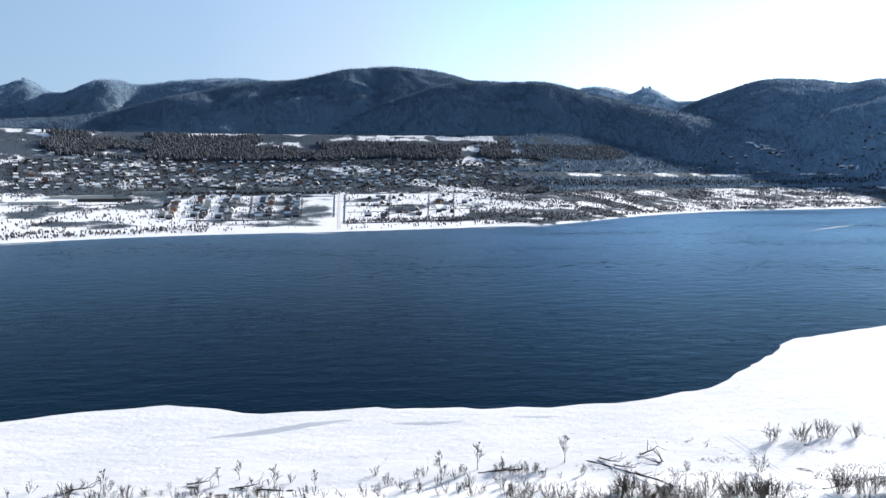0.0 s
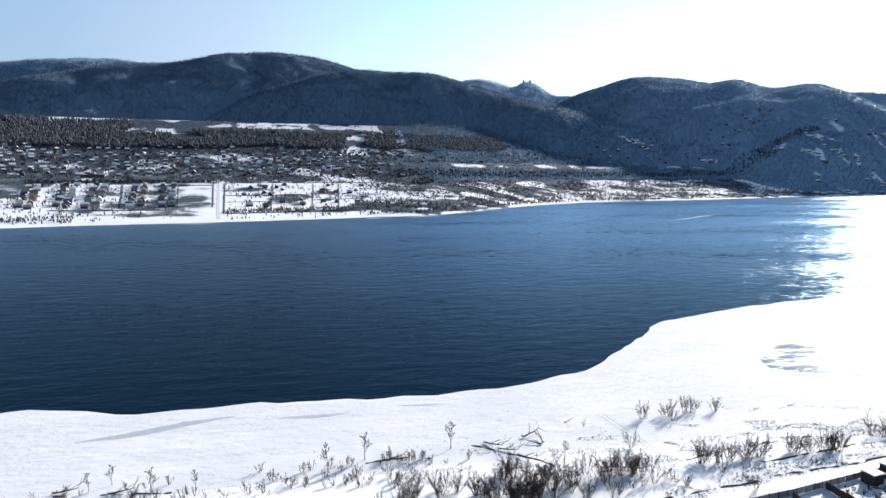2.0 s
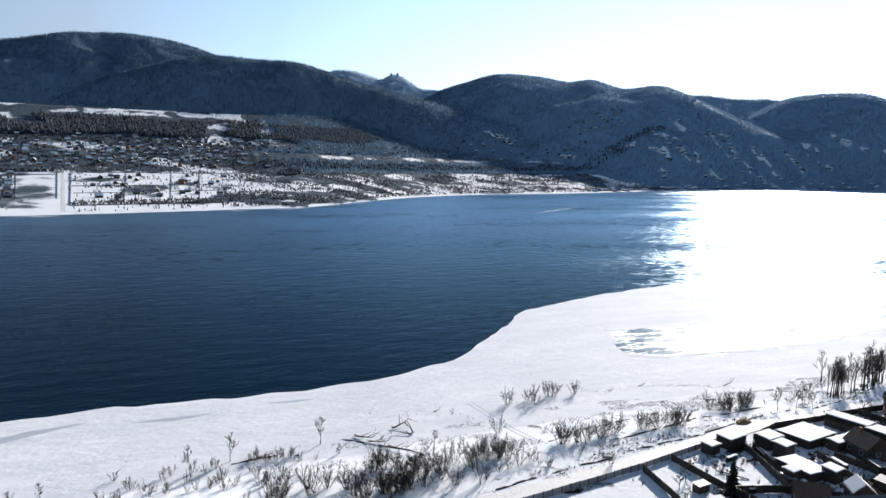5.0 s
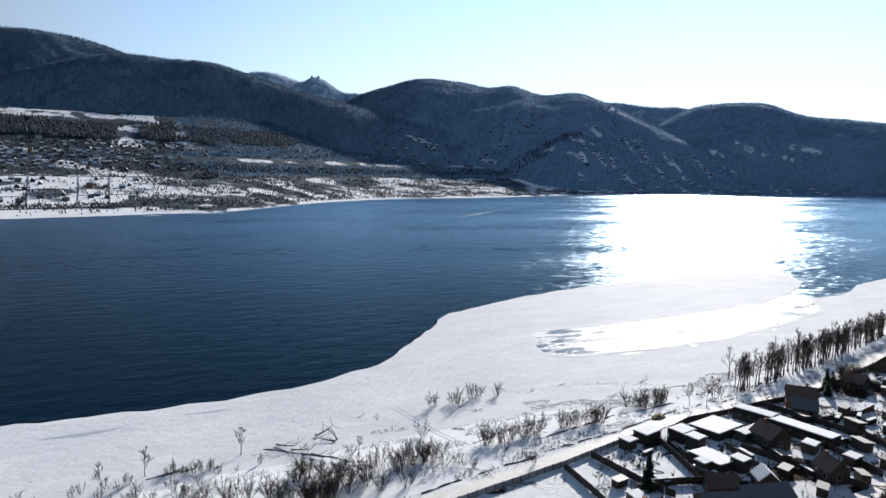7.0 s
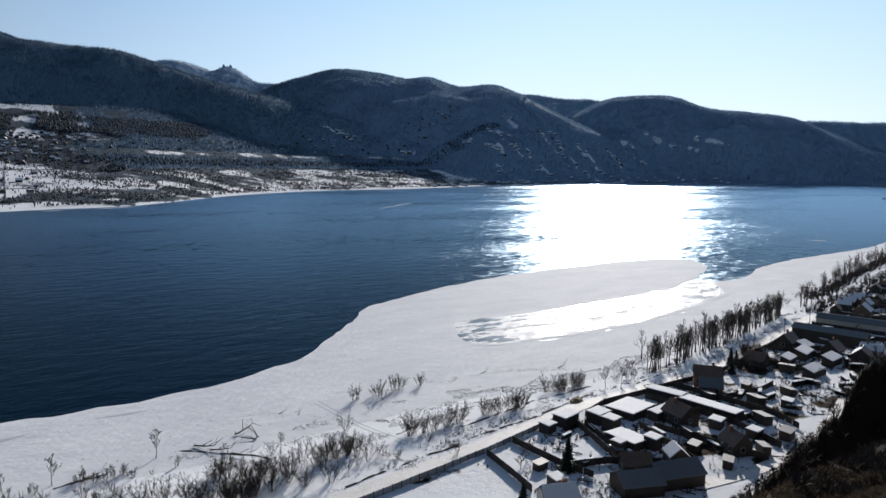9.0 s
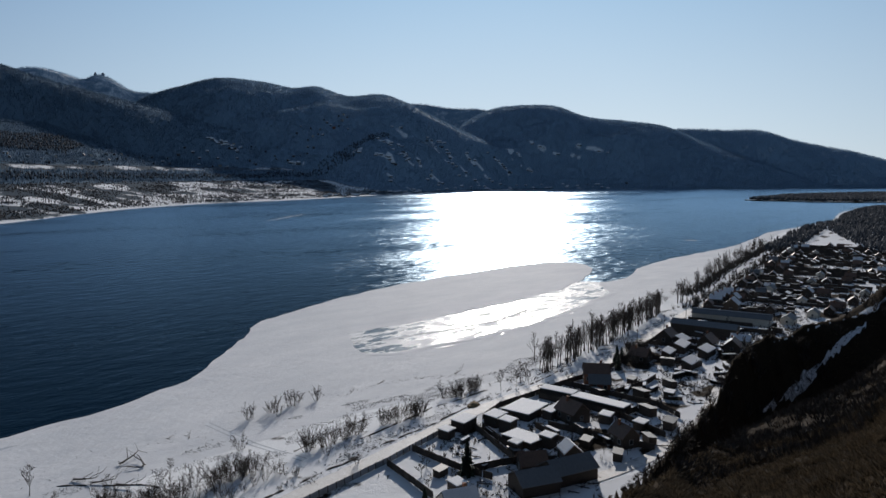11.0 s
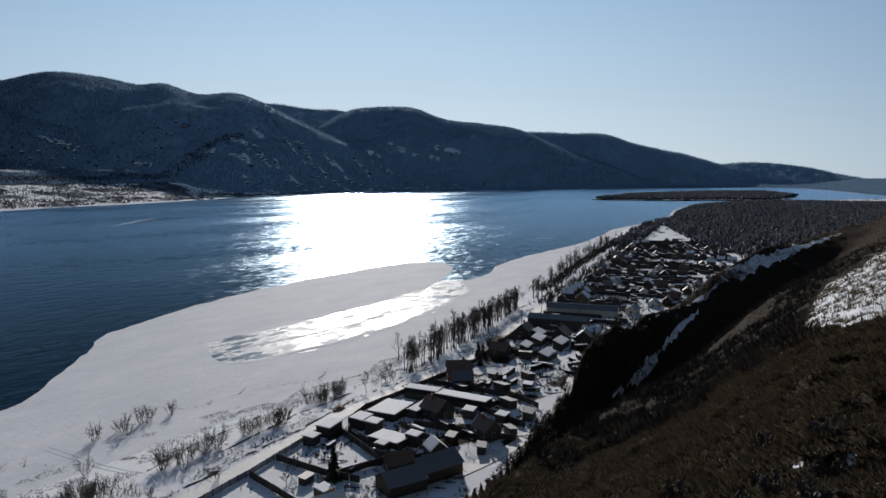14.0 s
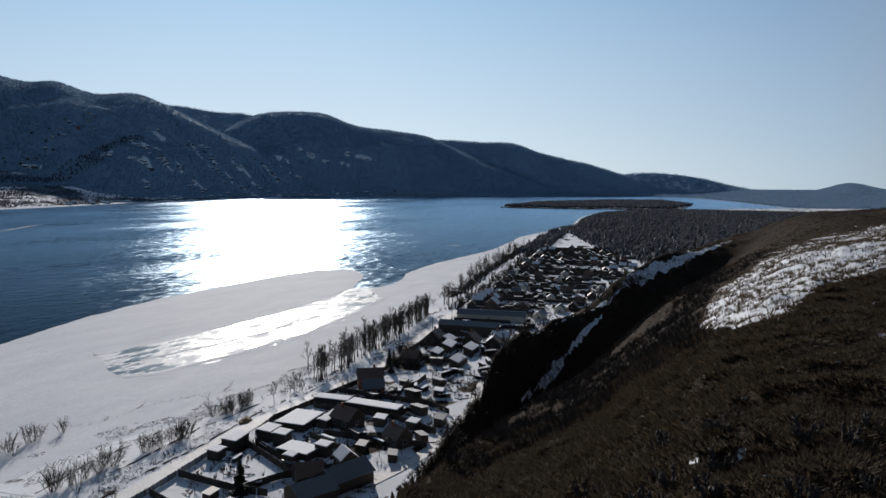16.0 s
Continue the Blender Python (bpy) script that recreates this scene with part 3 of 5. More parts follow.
def ribbon(name, line, half, lift, material, step=4.0):
    """A strip that lies on the ground along a line."""
    p = wander(line, step, 0.6, 12)
    d = np.gradient(p, axis=0)
    d /= np.linalg.norm(d, axis=1)[:, None]
    side = np.stack([-d[:, 1], d[:, 0]], 1)
    rows = [p + side * w for w in np.linspace(-half, half, 5)]
    v = np.concatenate([np.column_stack([q, lie(q[:, 0], q[:, 1])[0] + lift]) for q in rows])
    n = len(p)
    a = np.arange(n - 1)
    f = np.concatenate([np.stack([k * n + a, k * n + a + 1, (k + 1) * n + a + 1, (k + 1) * n + a], 1) for k in range(4)])
    return mesh_from(name, v, f, material, True)


outer = wander(EDGE, 5.0, 5.0, 5)
inner = [(1628, 500), (1000, 340), (600, 240), (300, 170), (100, 130), (-330, 100)]
ice = tagged(new("ice", slab("ice", [tuple(p) for p in outer] + inner, 0.25, 0.5, ICE)), "broad shelf of snow-covered ice along the near bank", "river ice", kind="structure")

slush_line = [(172, 263), (208, 263), (241, 264), (283, 266), (351, 281), (372, 290), (380, 284), (376, 272), (358, 250), (279, 223), (232, 217), (195, 214), (171, 216), (156, 226), (164, 243)]
slush = tagged(new("slush_ice", slab("slush_ice", [tuple(p) for p in wander(slush_line + slush_line[:1], 3.0, 9.0, 15)[:-1]], 0.262, 0.2, SLUSH)),
               "wet glistening meltwater over slushy river ice", "slush ice", kind="structure")
for k, (line, half) in enumerate([(slush_line[:6], 2.2), (slush_line[7:14], 2.4), ([(175, 240), (205, 236), (240, 236), (275, 244)], 1.4)]):
    p = wander(line, 3.0, 7.0, 40 + k)
    ridge = ribbon("ice_ridge", [tuple(q) for q in p], half, 0.0, ICE, 3.0)
    co = np.zeros(len(ridge.vertices) * 3)
    ridge.vertices.foreach_get("co", co)
    co = co.reshape(-1, 3)
    n = len(co) // 5
    co[:, 2] = 0.2 + np.repeat([0.05, 0.16, 0.24, 0.16, 0.05], n) * np.tile(0.35 + fbm(co[:n, 0] * 0.25, co[:n, 1] * 0.25, 3, k), 5)
    ridge.vertices.foreach_set("co", co.astype(np.float32).ravel())
    tagged(new("ice_ridge", ridge), "low white ridge of pushed-up ice", "ice ridge", kind="structure")
for k, (line, half) in enumerate([([(-67, 191), (-49, 196), (-38, 202), (-27, 206)], 2.0), ([(-16, 203), (-3, 202), (6, 204)], 1.2), ([(20, 208), (34, 207)], 0.7)]):
    p = wander(line, 2.0, 3.0, 60 + k)
    n = len(p)
    w = half * np.sin(np.linspace(0.15, 3.0, n)) * (0.6 + fbm(p[:, 0] * 0.2, p[:, 1] * 0.2, 3, k))
    rim_line = [(x, y + d) for (x, y), d in zip(p, w)] + [(x, y - d) for (x, y), d in reversed(list(zip(p, w)))]
    tagged(new("grey_ice", slab("grey_ice", rim_line, 0.256, 0.1, GREY_ICE)), "long patch of bare grey ice in the snow", "bare ice", kind="structure")
island = tagged(new("island", slab("island", [tuple(p) for p in wander(ISLAND + ISLAND[:1], 30, 60, 18)[:-1]], 3.0, 5.0, GROUND)), "low wooded island in the river", "island", kind="structure")
road = tagged(new("road", ribbon("road", [(-300, 95), (-200, 105), (0, 117), (60, 126), (97, 133), (138, 143), (171, 146), (199, 147), (241, 158), (316, 178), (345, 186)], 2.6, 0.12, ROAD)),
              "packed snow road with dirty wheel ruts", "road", kind="structure")
lane = tagged(new("lane", ribbon("lane", [(70, 88), (109, 95), (123, 92), (148, 90), (175, 94), (215, 108)], 1.8, 0.15, ROAD)), "snowy lane at the foot of the hill", "lane", kind="structure")
for line, wide in ([(-36, 30), (-29, 10)], 5), ([(-11.5, 14), (-8.6, 22)], 4), ([(6.2, 25), (9.2, 30)], 4), ([(3.0, 26), (4.4, 30)], 5), ([(27.4, 900), (30.2, 830)], 3), ([(60.2, 2975), (61.2, 2975)], 6):
    pts = []
    for az, off in line:
        rr = float(curve(FAR_SHORE, az)) - off - 10
        pts.append((rr * math.sin(radians(az)), rr * math.cos(radians(az))))
    c = wander(pts, 6, 8, int(wide) + 70)
    w = wide * np.sin(np.linspace(0.1, 3.05, len(c)))
    tagged(new("ice_floe", slab("ice_floe", [(x, y + d) for (x, y), d in zip(c, w)] + [(x, y - d) for (x, y), d in reversed(list(zip(c, w)))], 0.2, 0.4, ICE)), "thin white floe of drifting river ice", "ice floe", "floes on the river")


for side in (-0.8, 0.8):
    trail = ribbon("ice_track", [(x + side, y + side * 0.5) for x, y in [(78.0, 190.0), (79.2, 180.3), (80.9, 165.6), (81.8, 151.4), (82.9, 144.6)]], 0.22, 0.0, GREY_ICE, 3.0)
    co = np.zeros(len(trail.vertices) * 3)
    trail.vertices.foreach_get("co", co)
    co[2::3] = np.maximum(co[2::3], 0.25) + 0.012
    trail.vertices.foreach_set("co", co.astype(np.float32))
    tagged(new("ice_track", trail), "faint wheel rut across the snowy ice", "track", kind="structure")


def earth_bank(points, seed):
    """A broken lip of bare earth and turf along the edge of the bank."""
    p = wander(points, 1.2, 2.6, seed)
    d = np.gradient(p, axis=0)
    d /= np.linalg.norm(d, axis=1)[:, None]
    side = np.stack([-d[:, 1], d[:, 0]], 1)
    n = len(p)
    lumpy = fbm(p[:, 0] * 0.5, p[:, 1] * 0.5, 3, seed)
    high = np.clip((lumpy - 0.40) * 2.2, -0.3, 0.3)
    rows = []
    for off, k in ((-0.9, -0.3), (-0.35, 0.8), (0.25, 1.0), (0.8, -0.3)):
        q = p + side * off * (0.15 + 0.4 * lumpy)[:, None]
        rows.append(np.column_stack([q, np.maximum(lie(q[:, 0], q[:, 1])[0], 0.2) + np.where(k > 0, high * k, -0.3)]))
    a = np.arange(n - 1)
    f = np.concatenate([np.stack([k * n + a, k * n + a + 1, (k + 1) * n + a + 1, (k + 1) * n + a], 1) for k in range(3)])
    tagged(new("earth_bank", mesh_from("earth_bank", np.concatenate(rows), f, EARTH, True)), "broken lip of dark bare earth above the snow", "earth bank", kind="structure")


for k, line in enumerate(([(60, 130), (80, 135), (110, 141), (130, 145), (152, 151), (170, 152.5)], [(170, 151), (184, 154), (200, 159), (216, 165)], [(100, 147), (118, 151), (134, 155), (160, 158)], [(36, 173), (44, 167), (50, 160), (52, 152)], [(8, 166), (18, 168), (24, 166)], [(-60, 158), (-46, 158), (-34, 156)], [(84, 152), (98, 158), (112, 161), (126, 164)])):
    earth_bank(line, 80 + k)

# ---- building blocks ----
rng = np.random.default_rng(7)


def part(name, data, material, parent, label=""):
    """Links a bmesh or a mesh as one part of a thing."""
    if isinstance(data, bmesh.types.BMesh):
        me = bpy.data.meshes.new(name)
        data.to_mesh(me)
        data.free()
        me.materials.append(material)
        data = me
    ob = new(name, data)
    ob.parent = parent
    return tagged(ob, label)


def box(bm, x0, x1, y0, y1, z0, z1):
    v = [bm.verts.new((x, y, z)) for z in (z0, z1) for x, y in ((x0, y0), (x1, y0), (x1, y1), (x0, y1))]
    for f in ((3, 2, 1, 0), (4, 5, 6, 7), (0, 1, 5, 4), (1, 2, 6, 5), (2, 3, 7, 6), (3, 0, 4, 7)):
        bm.faces.new([v[k] for k in f])


def sticks(name, segs, material, sides=3):
    """Tapered sticks: rows of start, end, start radius, end radius."""
    s = np.array(segs, float)
    a, b, ra, rb = s[:, 0:3], s[:, 3:6], s[:, 6], s[:, 7]
    d = b - a
    d /= np.linalg.norm(d, axis=1)[:, None] + 1e-9
    up = np.where(np.abs(d[:, 2:3]) > 0.9, [[1.0, 0, 0]], [[0, 0, 1.0]])
    u = np.cross(d, up)
    u /= np.linalg.norm(u, axis=1)[:, None]
    w = np.cross(d, u)
    ang = np.arange(sides) * 2 * np.pi / sides
    ring = np.cos(ang)[None, :, None] * u[:, None] + np.sin(ang)[None, :, None] * w[:, None]
    v = np.concatenate([a[:, None] + ring * ra[:, None, None], b[:, None] + ring * rb[:, None, None]], 1)
    k = np.arange(sides)
    q = np.stack([k, (k + 1) % sides, sides + (k + 1) % sides, sides + k], 1)
    f = (np.arange(len(s)) * 2 * sides)[:, None, None] + q[None]
    return mesh_from(name, v.reshape(-1, 3), f.reshape(-1, 4), material)


def grow(segs, p, d, length, radius, depth, spread, r, twigs=3):
    """One limb and what branches from it."""
    steps = 3
    for k in range(steps):
        d = d + r.normal(0, 0.10, 3)
        d[2] += 0.05
        d = d / np.linalg.norm(d)
        q = p + d * length / steps
        r0, r1 = radius * (1 - 0.22 * k), radius * (1 - 0.22 * (k + 1))
        segs.append((*p, *q, r0, r1))
        p = q
        if depth and (k > 0 or depth < 2):
            for _ in range(twigs if k == steps - 1 else twigs - 1):
                side = r.normal(0, 1, 3)
                side -= d * side.dot(d)
                side /= np.linalg.norm(side)
                e = d * math.cos(spread) + side * math.sin(spread)
                grow(segs, p, e / np.linalg.norm(e), length * r.uniform(0.45, 0.7), r1 * 0.62, depth - 1, spread, r, twigs)


def bare_tree(name, height, seed, spread, bark, label, category, group):
    """A leafless tree: trunk, and a crown of limbs and twigs."""
    r = np.random.default_rng(seed)
    trunk, crown = [], []
    p, d, n = np.zeros(3), np.array([0, 0, 1.0]), 7
    base = 0.018 * height
    for k in range(n):
        d = d + r.normal(0, 0.05, 3)
        d /= np.linalg.norm(d)
        q = p + d * height * 0.8 / n
        trunk.append((*p, *q, base * (1 - 0.12 * k), base * (1 - 0.12 * (k + 1))))
        p = q
        if k >= 1:
            for _ in range(2 if k < n - 1 else 3):
                a = r.uniform(0, 2 * np.pi)
                e = np.array([math.cos(a) * math.sin(spread), math.sin(a) * math.sin(spread), math.cos(spread)])
                grow(crown, p, e, height * r.uniform(0.14, 0.25) * (1.2 - 0.11 * k), base * 0.34, 2, 0.42, r, 2)
    trunk[0] = (trunk[0][0], trunk[0][1], -0.4, *trunk[0][3:6], base * 1.35, base)
    top = new(name)
    part("trunk", sticks("trunk", trunk, bark, 5), bark, top)
    crown = [(*s[:6], max(s[6], 0.036), max(s[7], 0.022)) for s in crown]
    tagged(part("crown", sticks("crown", crown, TWIG), TWIG, top), kind="stuff")
    return tagged(top, label, category, group)


def shrub(name, height, seed, stems, label, category, group, fork=3):
    """Leafless willow scrub: stems that fan out from the ground, and their twigs."""
    r = np.random.default_rng(seed)
    stem, twig = [], []
    for _ in range(stems):
        a, lean = r.uniform(0, 2 * np.pi), r.uniform(0.05, 0.6)
        d = np.array([math.cos(a) * math.sin(lean), math.sin(a) * math.sin(lean), math.cos(lean)])
        p = np.array([math.cos(a), math.sin(a), 0]) * r.uniform(0.0, 0.25) * height * 0.5 - np.array([0, 0, 0.3])
        h = height * r.uniform(0.55, 1.0)
        for k in range(4):
            d = d + r.normal(0, 0.08, 3)
            d /= np.linalg.norm(d)
            q = p + d * h / 4
            stem.append((*p, *q, 0.06 * (1 - 0.2 * k), 0.06 * (1 - 0.2 * (k + 1))))
            p = q
            if k > 0:
                for _ in range(fork + (k > 1)):
                    e = d + r.normal(0, 0.45, 3)
                    grow(twig, p, e / np.linalg.norm(e), h * r.uniform(0.14, 0.28), 0.02, 1 if fork > 1 else 0, 0.55, r, 1)
    top = new(name)
    tagged(part("stem_clump", sticks("stem_clump", stem, BARK), BARK, top), kind="stuff")
    tagged(part("twig_spray", sticks("twig_spray", [(*s[:6], max(s[6], 0.034), max(s[7], 0.02)) for s in twig], TWIG), TWIG, top), kind="stuff")
    return tagged(top, label, category, group)


def spruce(height, seed):
    """A young spruce: trunk and tiers of drooping boughs."""
    r = np.random.default_rng(seed)
    top = new("spruce_tree")
    part("trunk", sticks("trunk", [(0, 0, -0.3, 0, 0, height * 0.97, 0.14, 0.015)], BARK, 6), BARK, top)
    v, f = [], []
    for k in range(16):
        z = height * (0.06 + 0.058 * k)
        reach = height * 0.27 * (1 - k / 16.5) + 0.08
        for b in range(13):
            a = r.uniform(0, 2 * np.pi)
            L = reach * r.uniform(0.65, 1.1)
            u, w = np.array([math.cos(a), math.sin(a), 0]), np.array([-math.sin(a), math.cos(a), 0])
            z0 = z + r.uniform(-0.15, 0.25)
            for c in range(3):
                t0, t1 = c * 0.3, c * 0.3 + 0.42
                p0 = u * L * t0 + [0, 0, z0 - 0.30 * L * t0**1.4]
                p1 = u * L * min(t1, 1) + [0, 0, z0 - 0.30 * L * min(t1, 1)**1.4 - r.uniform(0, 0.12)]
                wide = L * 0.20 * (1.1 - t0)
                n = len(v)
                v += [p0 + [0, 0, 0.08], p1 + w * wide, p1 - w * wide, (p0 + p1) / 2 - [0, 0, 0.22 + 0.1 * L]]
                f += [(n, n + 1, n + 2), (n, n + 3, n + 1), (n, n + 2, n + 3)]
    part("crown", mesh_from("crown", v, f, NEEDLES), NEEDLES, top)
    return tagged(top, "young dark green spruce in a snowy yard", "spruce")


def stand(ob, x, y, size=1.0, turn=None, sink=0.0):
    """Copies a thing to x, y on the ground."""
    turn = rng.uniform(0, 360) if turn is None else turn
    z = max(ground_z(x, y), 0.2 if y > 150 and x < 460 else -9)
    return copy_thing(ob, pose(x, y, z - sink, 0, 0, turn) @ Matrix.Scale(size, 4))


def settle(first, places):
    """Moves the built thing to the first place and copies it to the rest."""
    (x, y, s, a), rest = places[0], places[1:]
    for p in rest:
        stand(first, p[0], p[1], p[2], p[3])
    z = max(ground_z(x, y), 0.2 if y > 150 and x < 460 else -9)
    first.matrix_basis = pose(x, y, z, 0, 0, a) @ Matrix.Scale(s, 4)


def spread_over(kinds, places, lo, hi):
    """Deals places out to several kinds of one plant."""
    for k, kind in enumerate(kinds):
        own = [(x, y, rng.uniform(lo, hi), rng.uniform(0, 360)) for x, y in places[k::len(kinds)]]
        if own:
            settle(kind, own)


def along(points, n, jitter):
    """n places scattered along a line."""
    p = np.array(points, float)
    d = np.concatenate([[0], np.cumsum(np.linalg.norm(np.diff(p, axis=0), axis=1))])
    at = np.sort(rng.uniform(0, d[-1], n))
    return [(np.interp(a, d, p[:, 0]) + rng.normal(0, jitter), np.interp(a, d, p[:, 1]) + rng.normal(0, jitter)) for a in at]


# ---- trees and scrub of the near bank ----
poplars = [bare_tree("poplar_tree", 11.5, 100 + k, 0.38, BARK, "tall leafless poplar beside the village road", "tree", "row of poplars by the road") for k in range(4)]
row = along([(186, 160), (200, 162), (215, 166), (238, 171), (262, 177), (292, 186), (318, 194)], 135, 1.6) + along([(200, 172), (247, 179), (300, 189)], 20, 2.0)
row += along([(338, 200), (357, 205)], 8, 2.5) + along([(380, 214), (481, 250), (561, 272), (729, 320)], 40, 4.0)
spread_over(poplars, row, 0.75, 1.12)
birches = [bare_tree("birch_tree", 6.5, 200 + k, 0.5, BIRCH, "slender leafless birch standing in the snow", "tree", "birches on the bank") for k in range(3)]
spread_over(birches, [(-77, 154), (-53, 160), (-49, 163), (-1, 163), (30, 172), (160, 154), (166, 153), (152, 160), (170, 151), (174, 156), (-30, 158), (-39, 156), (56, 159), (177, 161), (8, 168)], 0.7, 1.15)
willows = [shrub("willow_shrub", 4.6, 300 + k, 7 + k, "leafless grey willow scrub in the snow", "shrub", "willow scrub on the bank") for k in range(4)]
low = [(88, 185.5), (89.5, 186), (95.5, 187), (96.5, 186), (96, 182.5), (102.5, 188), (104, 187.5), (107, 190), (112, 187.5), (113, 188.5)]
low += along([(56, 147.5), (60, 145), (64, 147), (68, 147), (72, 143.5)], 22, 1.3) + [(58, 134), (60, 136), (53, 157), (76, 165)]
low += along([(85, 148.7), (90, 149.6), (94, 148.6), (99, 150.5), (103, 150)], 16, 1.0) + along([(111, 153), (116, 152), (121, 151.5), (125, 152.5)], 15, 1.1)
low += along([(141, 161), (147, 160.5), (151, 159), (157, 162)], 16, 1.2) + along([(350, 204), (400, 222), (481, 252), (561, 274), (729, 322)], 90, 4.5) + along([(225, 150), (236, 152)], 8, 2.0) + [(160, 166), (70, 140)]
spread_over(willows, low, 0.7, 1.15)
spur_brush = [shrub("spur_shrub", 2.6, 330 + k, 9, "dark leafless shrub on the steep spur", "shrub", "shrubs on the spur") for k in range(2)]
spread_over(spur_brush, [(r * math.sin(radians(a)), r * math.cos(radians(a))) for a, r in zip(np.linspace(60, 80, 70), rng.uniform(0.9, 1.04, 70) * np.interp(np.linspace(60, 80, 70), [60, 63, 67.5, 74.5, 80], [70, 100, 142, 180, 212]))], 0.5, 1.2)
thicket = [shrub("dense_thicket", 4.8, 340 + k, 16, "dense dark leafless thicket by the old channel", "thicket", "thickets on the bank") for k in range(2)]
spread_over(thicket, along([(33, 147), (43, 148), (49, 141), (44, 136), (32, 138)], 34, 2.6) + along([(0, 140), (30, 142)], 8, 3.0) + along([(212, 144), (226, 149), (238, 151)], 12, 2.5), 0.75, 1.1)
scrub = [shrub("low_scrub", 2.3, 380 + k, 6, "low bare scrub poking through the snow", "scrub", "low scrub on the bank", 2) for k in range(3)]
places = along([(-110, 152), (-68, 152), (-24, 152), (10, 154), (34, 152)], 90, 2.6) + along([(-95, 155), (-40, 158), (-20, 161)], 26, 2.5) + along([(10, 166), (23, 167)], 14, 1.2)
places += along([(-20, 159), (20, 164), (46, 168)], 26, 2.6) + along([(128, 152), (150, 158), (180, 160)], 12, 2.4) + along([(40, 140), (80, 139), (100, 143)], 12, 2.5) + along([(-120, 140), (30, 140)], 50, 4)
spread_over(scrub, places, 0.5, 1.2)
fir = spruce(7.0, 5)
settle(fir, [(105.5, 112, 1.25, 0), (88, 106, 0.7, 40), (205, 141, 0.9, 80), (210, 145, 1.1, 10), (216, 147, 0.8, 60)])
garden = [bare_tree("fruit_tree", 3.6, 420 + k, 0.8, BARK, "small leafless garden tree in a yard", "tree", "garden trees") for k in range(2)]
spread_over(garden, [(101, 121), (97, 118), (104, 124), (110, 122), (108, 127), (100, 110), (121, 117), (94, 112), (187, 121), (180, 143), (184, 144), (190, 144), (178, 139), (193, 141), (195, 137), (199, 143), (203, 138), (192, 124), (206, 124), (222, 132), (230, 128), (139, 99), (143, 95), (150, 103), (246, 140), (157, 118), (141, 110)] + [(x, float(curve(ROAD_Y, x)) - rng.uniform(8, 60)) for x in rng.uniform(190, 560, 80)], 0.8, 1.25)


# ---- driftwood, mounds and stalks ----
def driftwood(seed):
    r = np.random.default_rng(seed)
    segs = []
    grow(segs, np.array([-2.6, 0, 0.5]), np.array([1.0, 0.1, 0.06]), 6.0, 0.24, 1, 0.8, r, 2)
    segs += [(-2.6, 0, 0.5, -3.2, r.uniform(-0.8, 0.8), r.uniform(0, 1.2), 0.1, 0.03) for _ in range(7)]
    top = new("driftwood_log")
    tagged(part("log", sticks("log", segs, BARK, 6), BARK, top), kind="stuff")
    return tagged(top, "grey driftwood trunk with roots lying on the snow", "driftwood", "driftwood on the ice")


settle(driftwood(1), [(53, 177, 1.0, 20), (55, 174, 0.9, 75), (52, 172, 0.7, 140)])
settle(driftwood(2), [(44, 168, 0.8, -35), (41, 172, 0.9, -50), (47, 162, 0.9, -60), (166, 181, 0.6, 10), (138, 189, 0.4, 5), (125, 187, 0.35, 30), (-58, 160, 0.8, 4), (-46, 158, 0.8, 8), (-84, 157, 0.9, 3), (16, 168, 0.6, 10), (70, 183, 0.4, 60), (66, 186, 0.35, 20)])
bm = bmesh.new()
bmesh.ops.create_icosphere(bm, subdivisions=3, radius=1.0)
for v in bm.verts:
    v.co *= 1 + 0.25 * (noise.noise(v.co * 2.1) + 0.5 * noise.noise(v.co * 6))
    v.co = Vector((v.co.x * 2.6, v.co.y * 1.7, max(v.co.z, -0.2) * 1.25))
heap = new("brush_heap")
part("mound", bm, HAY, heap)
tagged(heap, "rounded heap of old hay and brushwood by the road", "heap")
heap.matrix_basis = pose(141, 147, ground_z(141, 147), 0, 0, 20)
bank_line = [(x + rng.normal(0, 1.1), y + rng.normal(0, 0.7)) for x, y in along([(60, 131), (80, 136), (110, 143), (130, 147), (150, 151), (170, 153), (196, 160), (216, 167)], 70, 2.0) for _ in range(int(rng.integers(1, 16)))]
clods = np.array([(x, y, ground_z(x, y)) for x, y in bank_line])


# ---- wild growth that nobody could count ----
def spikes(name, places, heights, widths, sides, material, waist=0.25, foot=True):
    """Many small spindle-shaped trees: ring at the waist, a point at the top and one at the foot."""
    n = len(places)
    ang = rng.uniform(0, 6.28, n)[:, None] + np.arange(sides)[None] * 2 * np.pi / sides
    rad = widths[:, None] * rng.uniform(0.6, 1.25, (n, sides)) / 2
    ring = np.stack([places[:, 0:1] + np.cos(ang) * rad, places[:, 1:2] + np.sin(ang) * rad, places[:, 2:3] + heights[:, None] * waist * rng.uniform(0.6, 1.5, (n, sides))], -1)
    tip = places + np.stack([rng.normal(0, 0.04, n) * heights, rng.normal(0, 0.04, n) * heights, heights], -1)
    root = places - [0, 0, 0.5]
    v = np.concatenate([ring, tip[:, None], root[:, None]], 1).reshape(-1, 3)
    k = np.arange(sides)
    f = np.stack([k, (k + 1) % sides, np.full(sides, sides)], 1)
    if foot:
        f = np.concatenate([f, np.stack([(k + 1) % sides, k, np.full(sides, sides + 1)], 1)])
    f = (np.arange(n) * (sides + 2))[:, None, None] + f[None]
    return mesh_from(name, v, f.reshape(-1, 3), material)


